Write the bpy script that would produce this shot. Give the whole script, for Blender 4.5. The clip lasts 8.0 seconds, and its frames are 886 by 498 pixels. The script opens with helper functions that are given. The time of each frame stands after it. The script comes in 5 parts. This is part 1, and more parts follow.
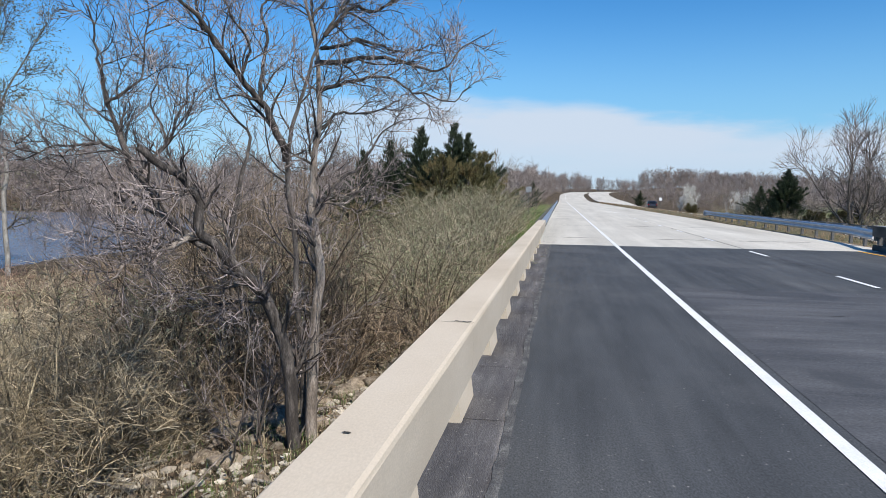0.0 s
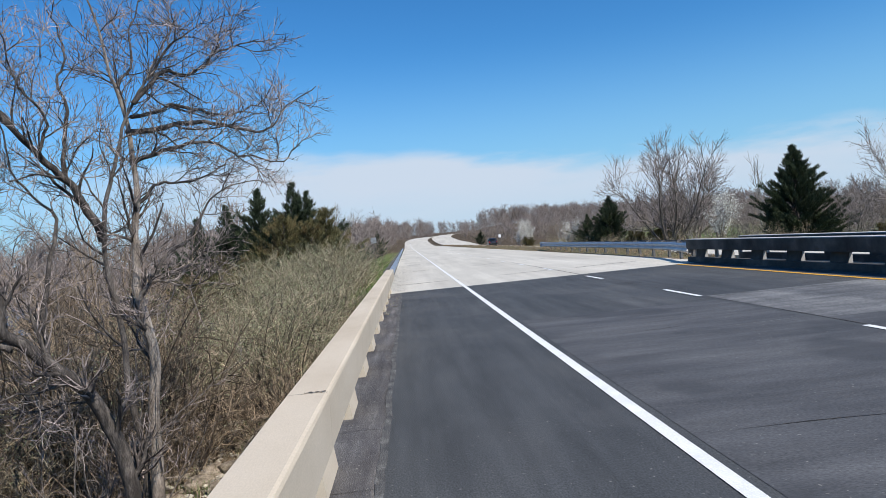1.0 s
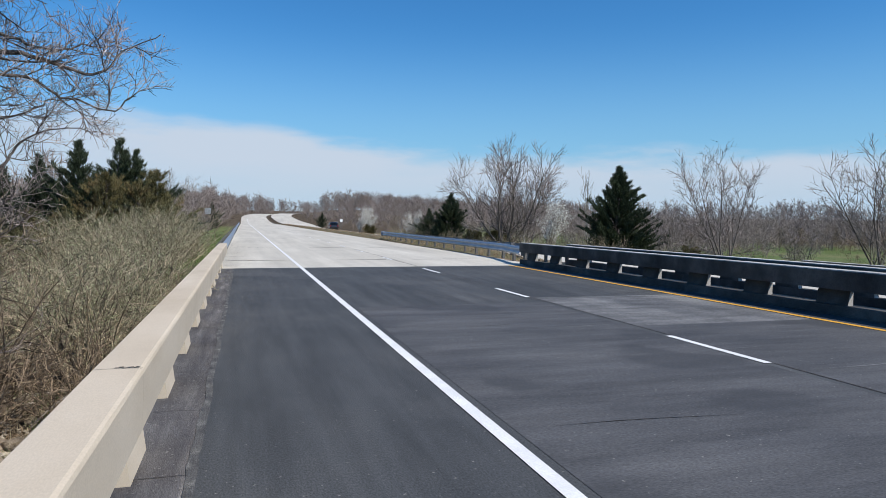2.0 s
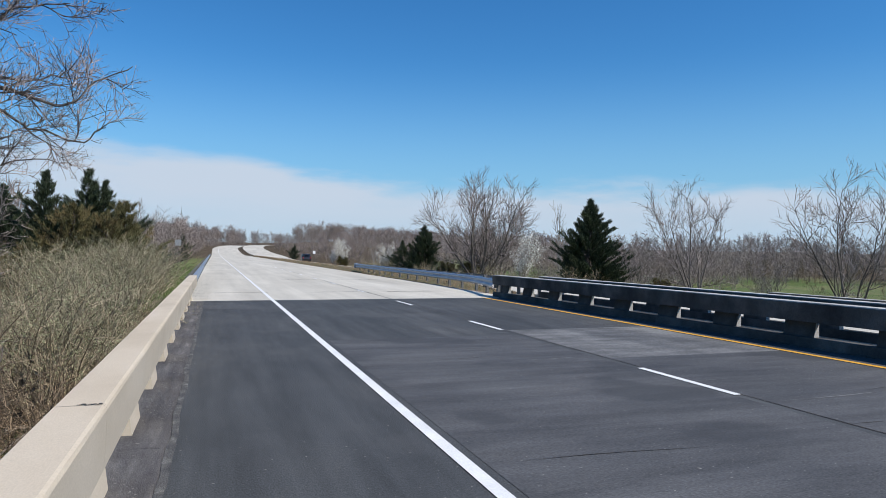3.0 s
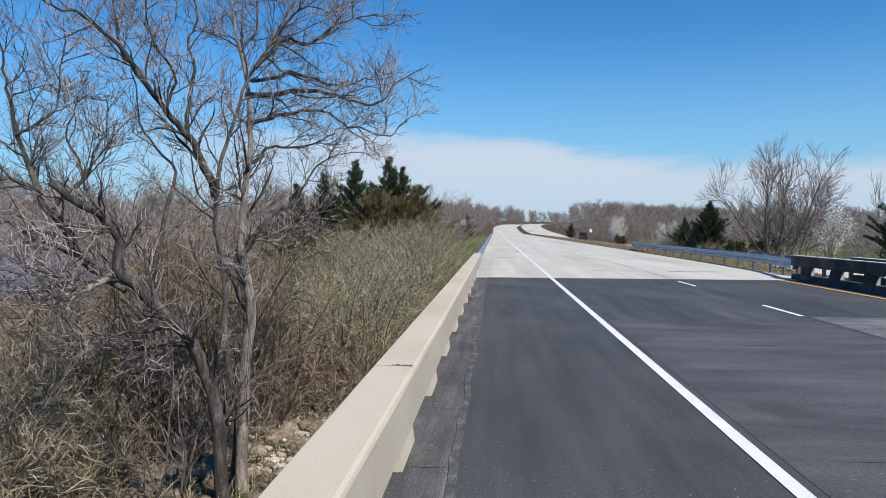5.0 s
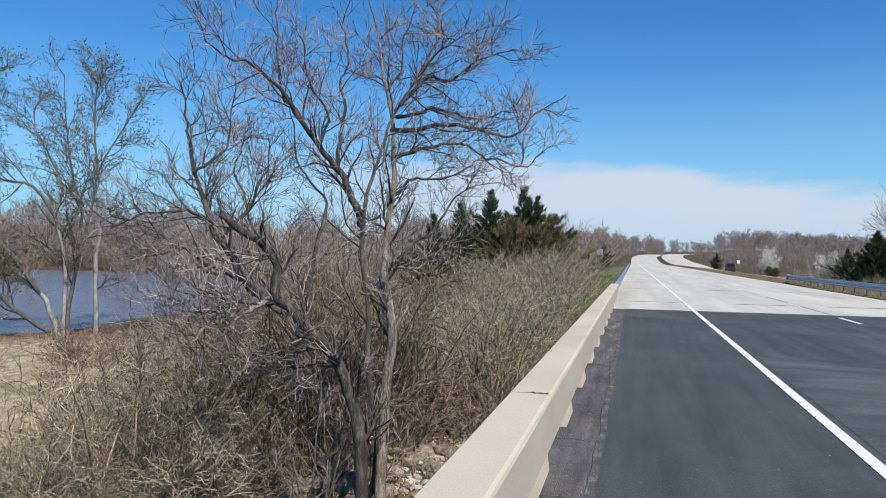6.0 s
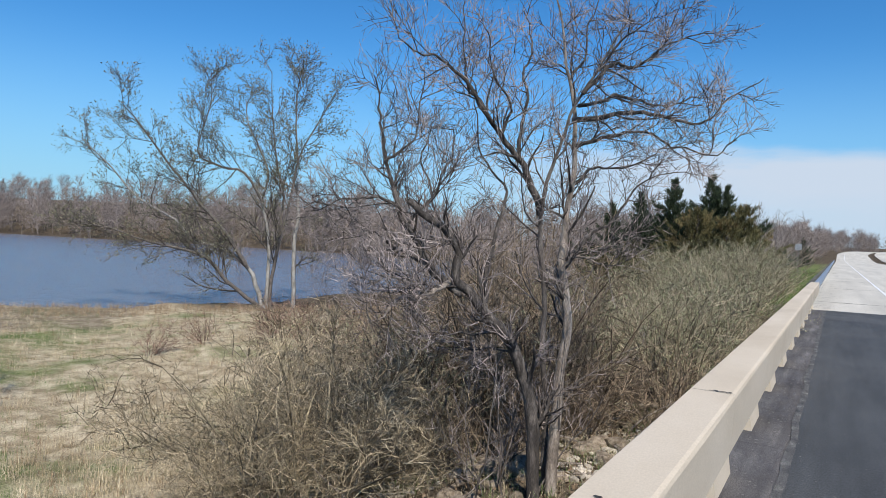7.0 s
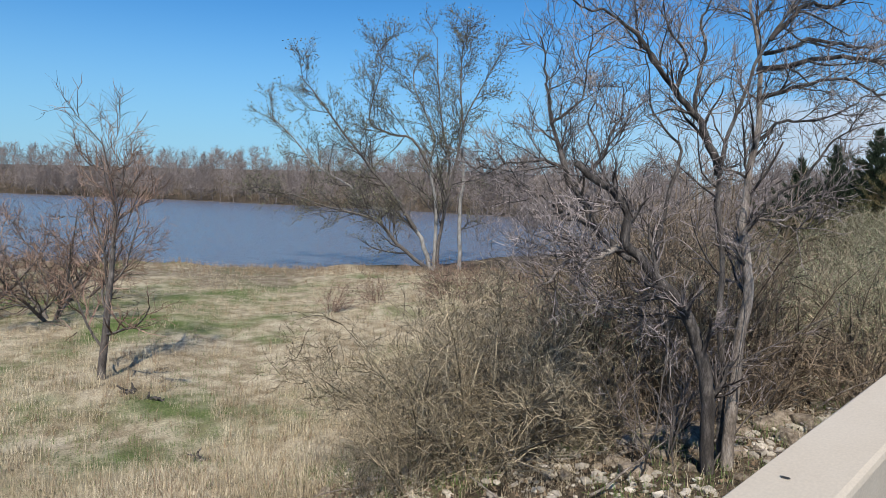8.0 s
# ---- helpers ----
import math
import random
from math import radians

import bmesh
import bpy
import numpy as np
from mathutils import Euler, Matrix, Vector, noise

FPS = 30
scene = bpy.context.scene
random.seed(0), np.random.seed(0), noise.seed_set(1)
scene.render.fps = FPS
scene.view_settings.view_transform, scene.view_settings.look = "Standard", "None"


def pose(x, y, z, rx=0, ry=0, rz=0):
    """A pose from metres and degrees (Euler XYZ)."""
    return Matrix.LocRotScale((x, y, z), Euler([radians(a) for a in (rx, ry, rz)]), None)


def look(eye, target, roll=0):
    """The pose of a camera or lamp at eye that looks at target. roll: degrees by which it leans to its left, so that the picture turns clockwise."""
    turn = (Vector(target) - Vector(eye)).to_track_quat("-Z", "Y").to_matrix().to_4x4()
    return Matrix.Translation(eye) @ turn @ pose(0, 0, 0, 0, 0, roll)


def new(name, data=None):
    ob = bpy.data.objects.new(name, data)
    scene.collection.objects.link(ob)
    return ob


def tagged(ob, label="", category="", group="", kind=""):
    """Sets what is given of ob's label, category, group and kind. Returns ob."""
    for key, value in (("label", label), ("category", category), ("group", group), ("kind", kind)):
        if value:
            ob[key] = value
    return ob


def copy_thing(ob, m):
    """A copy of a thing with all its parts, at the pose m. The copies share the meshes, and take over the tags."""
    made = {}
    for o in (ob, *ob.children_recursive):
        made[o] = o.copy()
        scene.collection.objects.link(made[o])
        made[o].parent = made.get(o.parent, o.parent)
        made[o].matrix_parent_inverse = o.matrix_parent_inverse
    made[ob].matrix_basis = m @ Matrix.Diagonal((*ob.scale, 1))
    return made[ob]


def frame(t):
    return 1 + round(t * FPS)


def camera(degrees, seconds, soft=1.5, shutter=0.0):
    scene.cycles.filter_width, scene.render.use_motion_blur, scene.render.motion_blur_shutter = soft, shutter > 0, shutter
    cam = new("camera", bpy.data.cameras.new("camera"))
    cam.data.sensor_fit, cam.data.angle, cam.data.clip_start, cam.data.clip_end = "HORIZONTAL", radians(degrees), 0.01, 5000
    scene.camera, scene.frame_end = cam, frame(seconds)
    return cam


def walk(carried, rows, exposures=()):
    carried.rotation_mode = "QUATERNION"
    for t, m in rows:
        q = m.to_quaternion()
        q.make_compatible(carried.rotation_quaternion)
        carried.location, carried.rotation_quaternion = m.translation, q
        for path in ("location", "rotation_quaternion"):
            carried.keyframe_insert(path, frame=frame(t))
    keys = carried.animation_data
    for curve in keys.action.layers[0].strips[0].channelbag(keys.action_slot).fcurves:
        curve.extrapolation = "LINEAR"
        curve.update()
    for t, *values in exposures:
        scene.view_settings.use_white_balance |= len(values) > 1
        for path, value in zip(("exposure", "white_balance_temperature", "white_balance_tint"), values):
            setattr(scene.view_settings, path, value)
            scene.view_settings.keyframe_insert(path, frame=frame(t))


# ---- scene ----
cam = camera(65.5, 8.0, soft=0.65)
PATH = [
    (0, (-1.795, -0.502, 1.508), (-2.13, 1.463, 1.354), 0.7),
    (0.5, (-1.762, -0.404, 1.524), (-1.852, 1.588, 1.379), -1.0),
    (1, (-1.775, -0.341, 1.531), (-1.671, 1.657, 1.507), -5.7),
    (1.2, (-1.783, -0.317, 1.53), (-1.612, 1.676, 1.557), -4.9),
    (1.5, (-1.798, -0.282, 1.526), (-1.545, 1.702, 1.502), -1.4),
    (2, (-1.8, -0.228, 1.515), (-1.243, 1.691, 1.433), 0.5),
    (2.2, (-1.801, -0.219, 1.515), (-1.178, 1.679, 1.432), 0.2),
    (3.3, (-1.791, -0.241, 1.525), (-1.177, 1.662, 1.556), 1.0),
    (3.5, (-1.791, -0.245, 1.525), (-1.223, 1.673, 1.538), 1.0),
    (4, (-1.807, -0.26, 1.531), (-1.418, 1.702, 1.52), 0.8),
    (4.5, (-1.838, -0.292, 1.534), (-1.75, 1.706, 1.509), 0.1),
    (4.7, (-1.845, -0.309, 1.534), (-1.861, 1.691, 1.48), 0.0),
    (5.8, (-1.839, -0.424, 1.536), (-2.294, 1.523, 1.494), 0.8),
    (6, (-1.845, -0.451, 1.536), (-2.378, 1.477, 1.559), 0.8),
    (6.5, (-1.856, -0.525, 1.531), (-2.625, 1.32, 1.485), 3.4),
    (7, (-1.828, -0.567, 1.539), (-2.825, 1.167, 1.511), 2.5),
    (7.5, (-1.812, -0.58, 1.547), (-2.935, 1.074, 1.478), 3.0),
    (7.8, (-1.828, -0.581, 1.55), (-3.104, 0.954, 1.433), 1.5),
    (8, (-1.842, -0.582, 1.549), (-3.211, 0.867, 1.396), 1.7),
]
walk(cam, [(t, look(eye, target, roll)) for t, eye, target, roll in PATH], [(0, 0.04), (1.2, -0.02), (2.0, -0.1), (4.0, -0.1), (5.8, 0.0), (7.4, -0.02), (8.0, -0.1)])

# ---- light ----
SUN_EL, SUN_AZ = radians(48), radians(138)      # azimuth clockwise from +y
world = bpy.data.worlds.new("sky")
scene.world = world
world.use_nodes = True
wt = world.node_tree
wt.nodes.clear()


def wnode(kind, **values):
    n = wt.nodes.new(kind)
    for k, v in values.items():
        n.inputs[k].default_value = v
    return n


w_out = wnode("ShaderNodeOutputWorld")
w_bg = wnode("ShaderNodeBackground", Strength=0.128)
w_sky = wnode("ShaderNodeTexSky")
w_sky.sky_type = "NISHITA"
w_sky.sun_disc = False
w_sky.sun_elevation, w_sky.sun_rotation = SUN_EL, SUN_AZ
w_sky.air_density, w_sky.dust_density, w_sky.ozone_density = 1.0, 0.0, 3.0
w_co = wnode("ShaderNodeTexCoord")
w_sep = wnode("ShaderNodeSeparateXYZ")
wt.links.new(w_co.outputs["Generated"], w_sep.inputs[0])
w_map = wnode("ShaderNodeMapping")
w_map.inputs["Scale"].default_value = (1.0, 1.0, 4.5)
wt.links.new(w_co.outputs["Generated"], w_map.inputs[0])
w_noise = wnode("ShaderNodeTexNoise", Scale=3.2, Detail=7.0, Roughness=0.55)
wt.links.new(w_map.outputs[0], w_noise.inputs["Vector"])


def wmath(op, a, b=0.0):
    n = wt.nodes.new("ShaderNodeMath")
    n.operation = op
    for i, v in enumerate((a, b)):
        if isinstance(v, (int, float)):
            n.inputs[i].default_value = v
        else:
            wt.links.new(v, n.inputs[i])
    return n.outputs[0]


def wrange(v, a, b, lo=0.0, hi=1.0):
    n = wt.nodes.new("ShaderNodeMapRange")
    n.interpolation_type = "SMOOTHSTEP"
    wt.links.new(v, n.inputs[0])
    for i, q in enumerate((a, b, lo, hi)):
        n.inputs[i + 1].default_value = q
    return n.outputs[0]


# a low bank of white cloud ahead and to the right, its top ragged
w_top = wmath("ADD", wrange(w_noise.outputs[0], 0.25, 0.75, -0.02, 0.02), wmath("MULTIPLY", w_sep.outputs[0], -0.05))
w_edge = wmath("SUBTRACT", w_sep.outputs[2], w_top)
w_mask = wmath("MULTIPLY", wrange(w_edge, 0.098, 0.13, 1.0, 0.0), wrange(w_sep.outputs[0], -0.62, -0.15))
w_mask = wmath("MULTIPLY", w_mask, wrange(w_noise.outputs[0], 0.2, 0.55, 0.72, 0.95))
w_mask = wmath("MULTIPLY", w_mask, wrange(w_sep.outputs[2], 0.0, 0.085, 0.68, 1.0))
w_mix = wt.nodes.new("ShaderNodeMix")
w_mix.data_type = "RGBA"
wt.links.new(w_mask, w_mix.inputs["Factor"])
w_hue = wnode("ShaderNodeHueSaturation", Saturation=1.28, Value=1.0)
wt.links.new(w_sky.outputs[0], w_hue.inputs["Color"])
w_tint = wt.nodes.new("ShaderNodeMix")
w_tint.data_type, w_tint.blend_type = "RGBA", "MULTIPLY"
w_tint.inputs["Factor"].default_value = 1.0
w_tint.inputs["B"].default_value = (0.645, 0.945, 1.09, 1)
wt.links.new(w_hue.outputs[0], w_tint.inputs["A"])
w_haze = wt.nodes.new("ShaderNodeMix")      # pale blue haze low over the horizon
w_haze.data_type = "RGBA"
wt.links.new(wrange(w_sep.outputs[2], 0.0, 0.28, 0.8, 0.0), w_haze.inputs["Factor"])
wt.links.new(w_tint.outputs["Result"], w_haze.inputs["A"])
w_haze.inputs["B"].default_value = (2.15, 4.15, 6.2, 1)
wt.links.new(w_haze.outputs["Result"], w_mix.inputs["A"])
w_mix.inputs["B"].default_value = (4.8, 5.5, 6.5, 1)
wt.links.new(w_mix.outputs["Result"], w_bg.inputs["Color"])
wt.links.new(w_bg.outputs[0], w_out.inputs[0])

sun = new("sun", bpy.data.lights.new("sun", "SUN"))
sun.data.energy, sun.data.angle, sun.data.color = 5.3, radians(0.55), (1.0, 0.95, 0.87)
SUN_TO = Vector((math.sin(SUN_AZ) * math.cos(SUN_EL), math.cos(SUN_AZ) * math.cos(SUN_EL), math.sin(SUN_EL)))
sun.matrix_world = look(SUN_TO * 60, (0, 0, 0))
scene.view_settings.exposure = 0.0


# ---- materials ----
def material(name, colours, rough=0.85, scale=4.0, fine=60.0, bump=0.25, metal=0.0, detail=6.0, vary=0.0, stretch=(1, 1, 1),
             spread=(0.3, 0.7), grain=0.35, spec=0.35, island=False, dist=0.01):
    """Two or three colours mixed by a broad noise, shaded by a fine grain, with relief and a tone of its own for each object."""
    m = bpy.data.materials.new(name)
    m.use_nodes = True
    t = m.node_tree
    bsdf = t.nodes["Principled BSDF"]
    bsdf.inputs["Roughness"].default_value = rough
    bsdf.inputs["Metallic"].default_value = metal
    bsdf.inputs["Specular IOR Level"].default_value = spec
    co = t.nodes.new("ShaderNodeTexCoord")
    mp = t.nodes.new("ShaderNodeMapping")
    mp.inputs["Scale"].default_value = stretch
    t.links.new(co.outputs["Object"], mp.inputs[0])
    broad = t.nodes.new("ShaderNodeTexNoise")
    broad.inputs["Scale"].default_value = scale
    broad.inputs["Detail"].default_value = detail
    broad.inputs["Roughness"].default_value = 0.6
    t.links.new(mp.outputs[0], broad.inputs["Vector"])
    ramp = t.nodes.new("ShaderNodeValToRGB")
    while len(ramp.color_ramp.elements) < len(colours):
        ramp.color_ramp.elements.new(0.5)
    n = len(colours) - 1
    for i, c in enumerate(colours):
        e = ramp.color_ramp.elements[i]
        e.position = spread[0] + (spread[1] - spread[0]) * i / max(n, 1)
        e.color = (*c, 1)
    t.links.new(broad.outputs[0], ramp.inputs[0])
    grains = t.nodes.new("ShaderNodeTexNoise")
    grains.inputs["Scale"].default_value = fine
    grains.inputs["Detail"].default_value = 4.0
    t.links.new(mp.outputs[0], grains.inputs["Vector"])
    rng = t.nodes.new("ShaderNodeMapRange")
    rng.inputs[1].default_value, rng.inputs[2].default_value = 0.25, 0.75
    rng.inputs[3].default_value, rng.inputs[4].default_value = 1 - grain, 1 + grain
    t.links.new(grains.outputs[0], rng.inputs[0])
    mul = t.nodes.new("ShaderNodeMix")
    mul.data_type, mul.blend_type = "RGBA", "MULTIPLY"
    mul.inputs["Factor"].default_value = 1.0
    t.links.new(ramp.outputs[0], mul.inputs["A"])
    t.links.new(rng.outputs[0], mul.inputs["B"])
    last = mul.outputs["Result"]
    if vary:
        if island:
            src = t.nodes.new("ShaderNodeNewGeometry").outputs["Random Per Island"]
        else:
            src = t.nodes.new("ShaderNodeObjectInfo").outputs["Random"]
        tone = t.nodes.new("ShaderNodeMapRange")
        tone.inputs[3].default_value, tone.inputs[4].default_value = 1 - vary, 1 + vary
        t.links.new(src, tone.inputs[0])
        mul2 = t.nodes.new("ShaderNodeMix")
        mul2.data_type, mul2.blend_type = "RGBA", "MULTIPLY"
        mul2.inputs["Factor"].default_value = 1.0
        t.links.new(last, mul2.inputs["A"])
        t.links.new(tone.outputs[0], mul2.inputs["B"])
        last = mul2.outputs["Result"]
    t.links.new(last, bsdf.inputs["Base Color"])
    if bump:
        b = t.nodes.new("ShaderNodeBump")
        b.inputs["Strength"].default_value = bump
        b.inputs["Distance"].default_value = dist
        t.links.new(grains.outputs[0], b.inputs["Height"])
        t.links.new(b.outputs[0], bsdf.inputs["Normal"])
    return m


ASPHALT = material("asphalt", [(0.042, 0.045, 0.048), (0.058, 0.061, 0.064), (0.080, 0.081, 0.081)], 0.9, 0.55, 90, 0.5, stretch=(1, 0.45, 1), grain=0.45, dist=0.006)


def add_specks(m, scale, threshold, colour, amount):
    """Scattered small pale chips over a material's colour."""
    t = m.node_tree
    bsdf = t.nodes["Principled BSDF"]
    src = bsdf.inputs["Base Color"].links[0].from_socket
    co = t.nodes.new("ShaderNodeTexCoord")
    n = t.nodes.new("ShaderNodeTexNoise")
    n.inputs["Scale"].default_value, n.inputs["Detail"].default_value = scale, 3.0
    t.links.new(co.outputs["Object"], n.inputs["Vector"])
    r = t.nodes.new("ShaderNodeMapRange")
    r.inputs[1].default_value, r.inputs[2].default_value, r.inputs[4].default_value = threshold, threshold + 0.06, amount
    t.links.new(n.outputs[0], r.inputs[0])
    x = t.nodes.new("ShaderNodeMix")
    x.data_type = "RGBA"
    t.links.new(r.outputs[0], x.inputs["Factor"])
    t.links.new(src, x.inputs["A"])
    x.inputs["B"].default_value = (*colour, 1)
    t.links.new(x.outputs["Result"], bsdf.inputs["Base Color"])




def add_streaks(m, stretch, scale, low, high):
    """Long smears over a material's colour, such as tyres and sweeping leave."""
    t = m.node_tree
    bsdf = t.nodes["Principled BSDF"]
    src = bsdf.inputs["Base Color"].links[0].from_socket
    co = t.nodes.new("ShaderNodeTexCoord")
    mp = t.nodes.new("ShaderNodeMapping")
    mp.inputs["Scale"].default_value = stretch
    t.links.new(co.outputs["Object"], mp.inputs[0])
    n = t.nodes.new("ShaderNodeTexNoise")
    n.inputs["Scale"].default_value, n.inputs["Detail"].default_value, n.inputs["Roughness"].default_value = scale, 7.0, 0.65
    t.links.new(mp.outputs[0], n.inputs["Vector"])
    r = t.nodes.new("ShaderNodeMapRange")
    r.inputs[1].default_value, r.inputs[2].default_value, r.inputs[3].default_value, r.inputs[4].default_value = 0.3, 0.7, low, high
    t.links.new(n.outputs[0], r.inputs[0])
    x = t.nodes.new("ShaderNodeMix")
    x.data_type, x.blend_type = "RGBA", "MULTIPLY"
    x.inputs["Factor"].default_value = 1.0
    t.links.new(src, x.inputs["A"])
    t.links.new(r.outputs[0], x.inputs["B"])
    t.links.new(x.outputs["Result"], bsdf.inputs["Base Color"])


add_streaks(ASPHALT, (2.2, 0.16, 1), 1.6, 0.72, 1.3)
add_specks(ASPHALT, 26.0, 0.68, (0.24, 0.23, 0.215), 0.9)
add_specks(ASPHALT, 9.0, 0.73, (0.17, 0.165, 0.155), 0.7)
add_specks(ASPHALT, 0.35, 0.56, (0.10, 0.10, 0.10), 0.35)
WORN_ASPHALT = material("worn_asphalt", [(0.070, 0.072, 0.076), (0.13, 0.13, 0.13), (0.20, 0.20, 0.195)], 0.9, 0.9, 70, 0.5, stretch=(0.8, 0.25, 1), grain=0.4, dist=0.006)
add_streaks(WORN_ASPHALT, (0.5, 2.2, 1), 1.4, 0.65, 1.4)
GUTTER = material("gutter_asphalt", [(0.062, 0.058, 0.06), (0.115, 0.108, 0.107), (0.27, 0.255, 0.24)], 0.95, 1.3, 60, 0.8, stretch=(5.0, 0.5, 1), grain=0.5, spread=(0.32, 0.85), dist=0.01)
add_streaks(GUTTER, (0.6, 0.6, 1), 1.2, 0.7, 1.35)
add_specks(GUTTER, 30.0, 0.64, (0.30, 0.285, 0.26), 0.6)
PAVEMENT = material("pavement_concrete", [(0.44, 0.41, 0.35), (0.53, 0.495, 0.425), (0.60, 0.565, 0.49)], 0.9, 0.35, 30, 0.3, stretch=(1.2, 0.12, 1), grain=0.16)
add_streaks(PAVEMENT, (1.4, 0.05, 1), 1.3, 0.88, 1.1)
add_streaks(PAVEMENT, (0.3, 0.3, 1), 0.6, 0.92, 1.06)
BRIDGE = material("bridge_concrete", [(0.47, 0.39, 0.29), (0.55, 0.465, 0.355), (0.60, 0.515, 0.405)], 0.85, 1.1, 120, 0.12, stretch=(1, 0.5, 1), grain=0.07)
# rail concrete, its base colour darkened to the tone of the shaded faces
SHADED_CONCRETE = material("shaded_concrete", [(0.035, 0.033, 0.031), (0.07, 0.066, 0.061), (0.13, 0.123, 0.112)], 0.92, 1.4, 45, 0.4, grain=0.25)
# the same concrete in its sunlit tone, for beam tops and post ends
SUNLIT_CONCRETE = material("sunlit_concrete", [(0.33, 0.315, 0.29), (0.45, 0.43, 0.40), (0.54, 0.52, 0.49)], 0.92, 1.4, 45, 0.3, grain=0.2)
PALE_EDGE = material("crumbled_edge", [(0.06, 0.06, 0.062), (0.105, 0.103, 0.10), (0.21, 0.205, 0.195)], 0.95, 5.0, 60, 0.8, stretch=(2, 1, 1), grain=0.5, spread=(0.35, 0.75), dist=0.01)
WHITE_PAINT = material("white_road_paint", [(0.66, 0.66, 0.65), (0.80, 0.80, 0.79)], 0.75, 3.0, 90, 0.3, grain=0.14)
YELLOW_PAINT = material("yellow_road_paint", [(0.62, 0.30, 0.035), (0.74, 0.40, 0.05)], 0.75, 3.0, 90, 0.3, grain=0.15)
CRACK = material("joint_filler", [(0.02, 0.019, 0.018), (0.06, 0.055, 0.05)], 0.95, 6.0, 60, 0.4)
STEEL = material("galvanised_steel", [(0.28, 0.31, 0.36), (0.40, 0.43, 0.48)], 0.45, 2.0, 40, 0.1, metal=0.75, grain=0.12)
POST_STEEL = material("post_steel", [(0.12, 0.115, 0.11), (0.22, 0.215, 0.205)], 0.65, 3.0, 40, 0.15, metal=0.4)
BARK = material("grey_bark", [(0.09, 0.072, 0.058), (0.27, 0.225, 0.185), (0.46, 0.40, 0.345)], 0.95, 5.0, 45, 0.9, stretch=(3, 3, 0.7), grain=0.45, dist=0.02)
DARK_BARK = material("dark_bark", [(0.028, 0.023, 0.02), (0.07, 0.06, 0.053), (0.2, 0.172, 0.15)], 0.95, 5.0, 45, 0.8, stretch=(3, 3, 0.8), grain=0.4, dist=0.02)
MID_BARK = material("mid_grey_bark", [(0.05, 0.042, 0.037), (0.125, 0.106, 0.092), (0.24, 0.21, 0.183)], 0.95, 5.0, 45, 0.8, stretch=(3, 3, 0.8), grain=0.4, dist=0.02)
TWIG = material("twigs", [(0.085, 0.062, 0.041), (0.28, 0.212, 0.145)], 0.9, 1.5, 30, 0.0, vary=0.8, island=True)
TREE_TWIG = material("grey_twigs", [(0.095, 0.079, 0.072), (0.37, 0.31, 0.285)], 0.9, 1.5, 30, 0.0, vary=0.8, island=True)
ARCH_TWIG = material("brown_grey_twigs", [(0.105, 0.08, 0.05), (0.43, 0.355, 0.235)], 0.9, 1.2, 30, 0.0, vary=0.8, island=True)
SHORE_TWIG = material("dark_grey_twigs", [(0.06, 0.052, 0.043), (0.14, 0.122, 0.10)], 0.9, 1.5, 30, 0.0, vary=0.3, island=True)
TAN_TWIG = material("tan_twigs", [(0.13, 0.102, 0.068), (0.41, 0.34, 0.235)], 0.9, 1.2, 30, 0.0, vary=0.8, island=True)
HEDGE_TWIG = material("hedge_twigs", [(0.105, 0.083, 0.053), (0.41, 0.34, 0.23)], 0.9, 1.2, 30, 0.0, vary=0.8, island=True)
RED_TWIG = material("reddish_twigs", [(0.16, 0.10, 0.075), (0.27, 0.18, 0.13)], 0.9, 1.2, 30, 0.0, vary=0.8, island=True)
PALE_BARK = material("pale_bark", [(0.16, 0.15, 0.13), (0.28, 0.26, 0.235), (0.40, 0.38, 0.345)], 0.9, 3.0, 30, 0.5, stretch=(2, 2, 0.8), grain=0.3)
FAR_WOOD = material("far_wood", [(0.19, 0.155, 0.137), (0.31, 0.26, 0.23)], 0.95, 0.06, 4, 0.0, vary=0.3, island=True)
BUD = material("young_leaves", [(0.18, 0.195, 0.10), (0.34, 0.35, 0.205)], 0.8, 1.5, 30, 0.0, vary=0.35, island=True)
CATKIN = material("olive_buds", [(0.10, 0.095, 0.06), (0.24, 0.225, 0.14)], 0.8, 1.5, 30, 0.0, vary=0.35, island=True)
BLOSSOM = material("white_blossom", [(0.58, 0.56, 0.50), (0.78, 0.76, 0.70)], 0.8, 2.0, 30, 0.0, vary=0.2, island=True)
CEDAR = material("cedar_foliage", [(0.022, 0.034, 0.018), (0.045, 0.062, 0.028)], 0.85, 0.9, 20, 0.0, vary=0.45, island=True)
RUSTY_CEDAR = material("rusty_cedar_foliage", [(0.06, 0.062, 0.026), (0.12, 0.105, 0.042), (0.17, 0.112, 0.048)], 0.85, 0.8, 20, 0.0, vary=0.4, island=True)
STRAW = material("dead_grass", [(0.33, 0.26, 0.16), (0.49, 0.405, 0.27), (0.60, 0.515, 0.37)], 0.9, 0.5, 20, 0.0, vary=0.3, island=True)
RED_STRAW = material("reddish_sedge", [(0.24, 0.165, 0.10), (0.37, 0.27, 0.17)], 0.9, 0.5, 20, 0.0, vary=0.3, island=True)
GREEN = material("green_grass", [(0.085, 0.13, 0.035), (0.14, 0.19, 0.055)], 0.85, 0.5, 20, 0.0, vary=0.35, island=True)
ROCK = material("limestone", [(0.13, 0.098, 0.068), (0.29, 0.23, 0.165), (0.45, 0.375, 0.285)], 0.92, 2.5, 22, 0.8, vary=0.25, grain=0.3, dist=0.03)
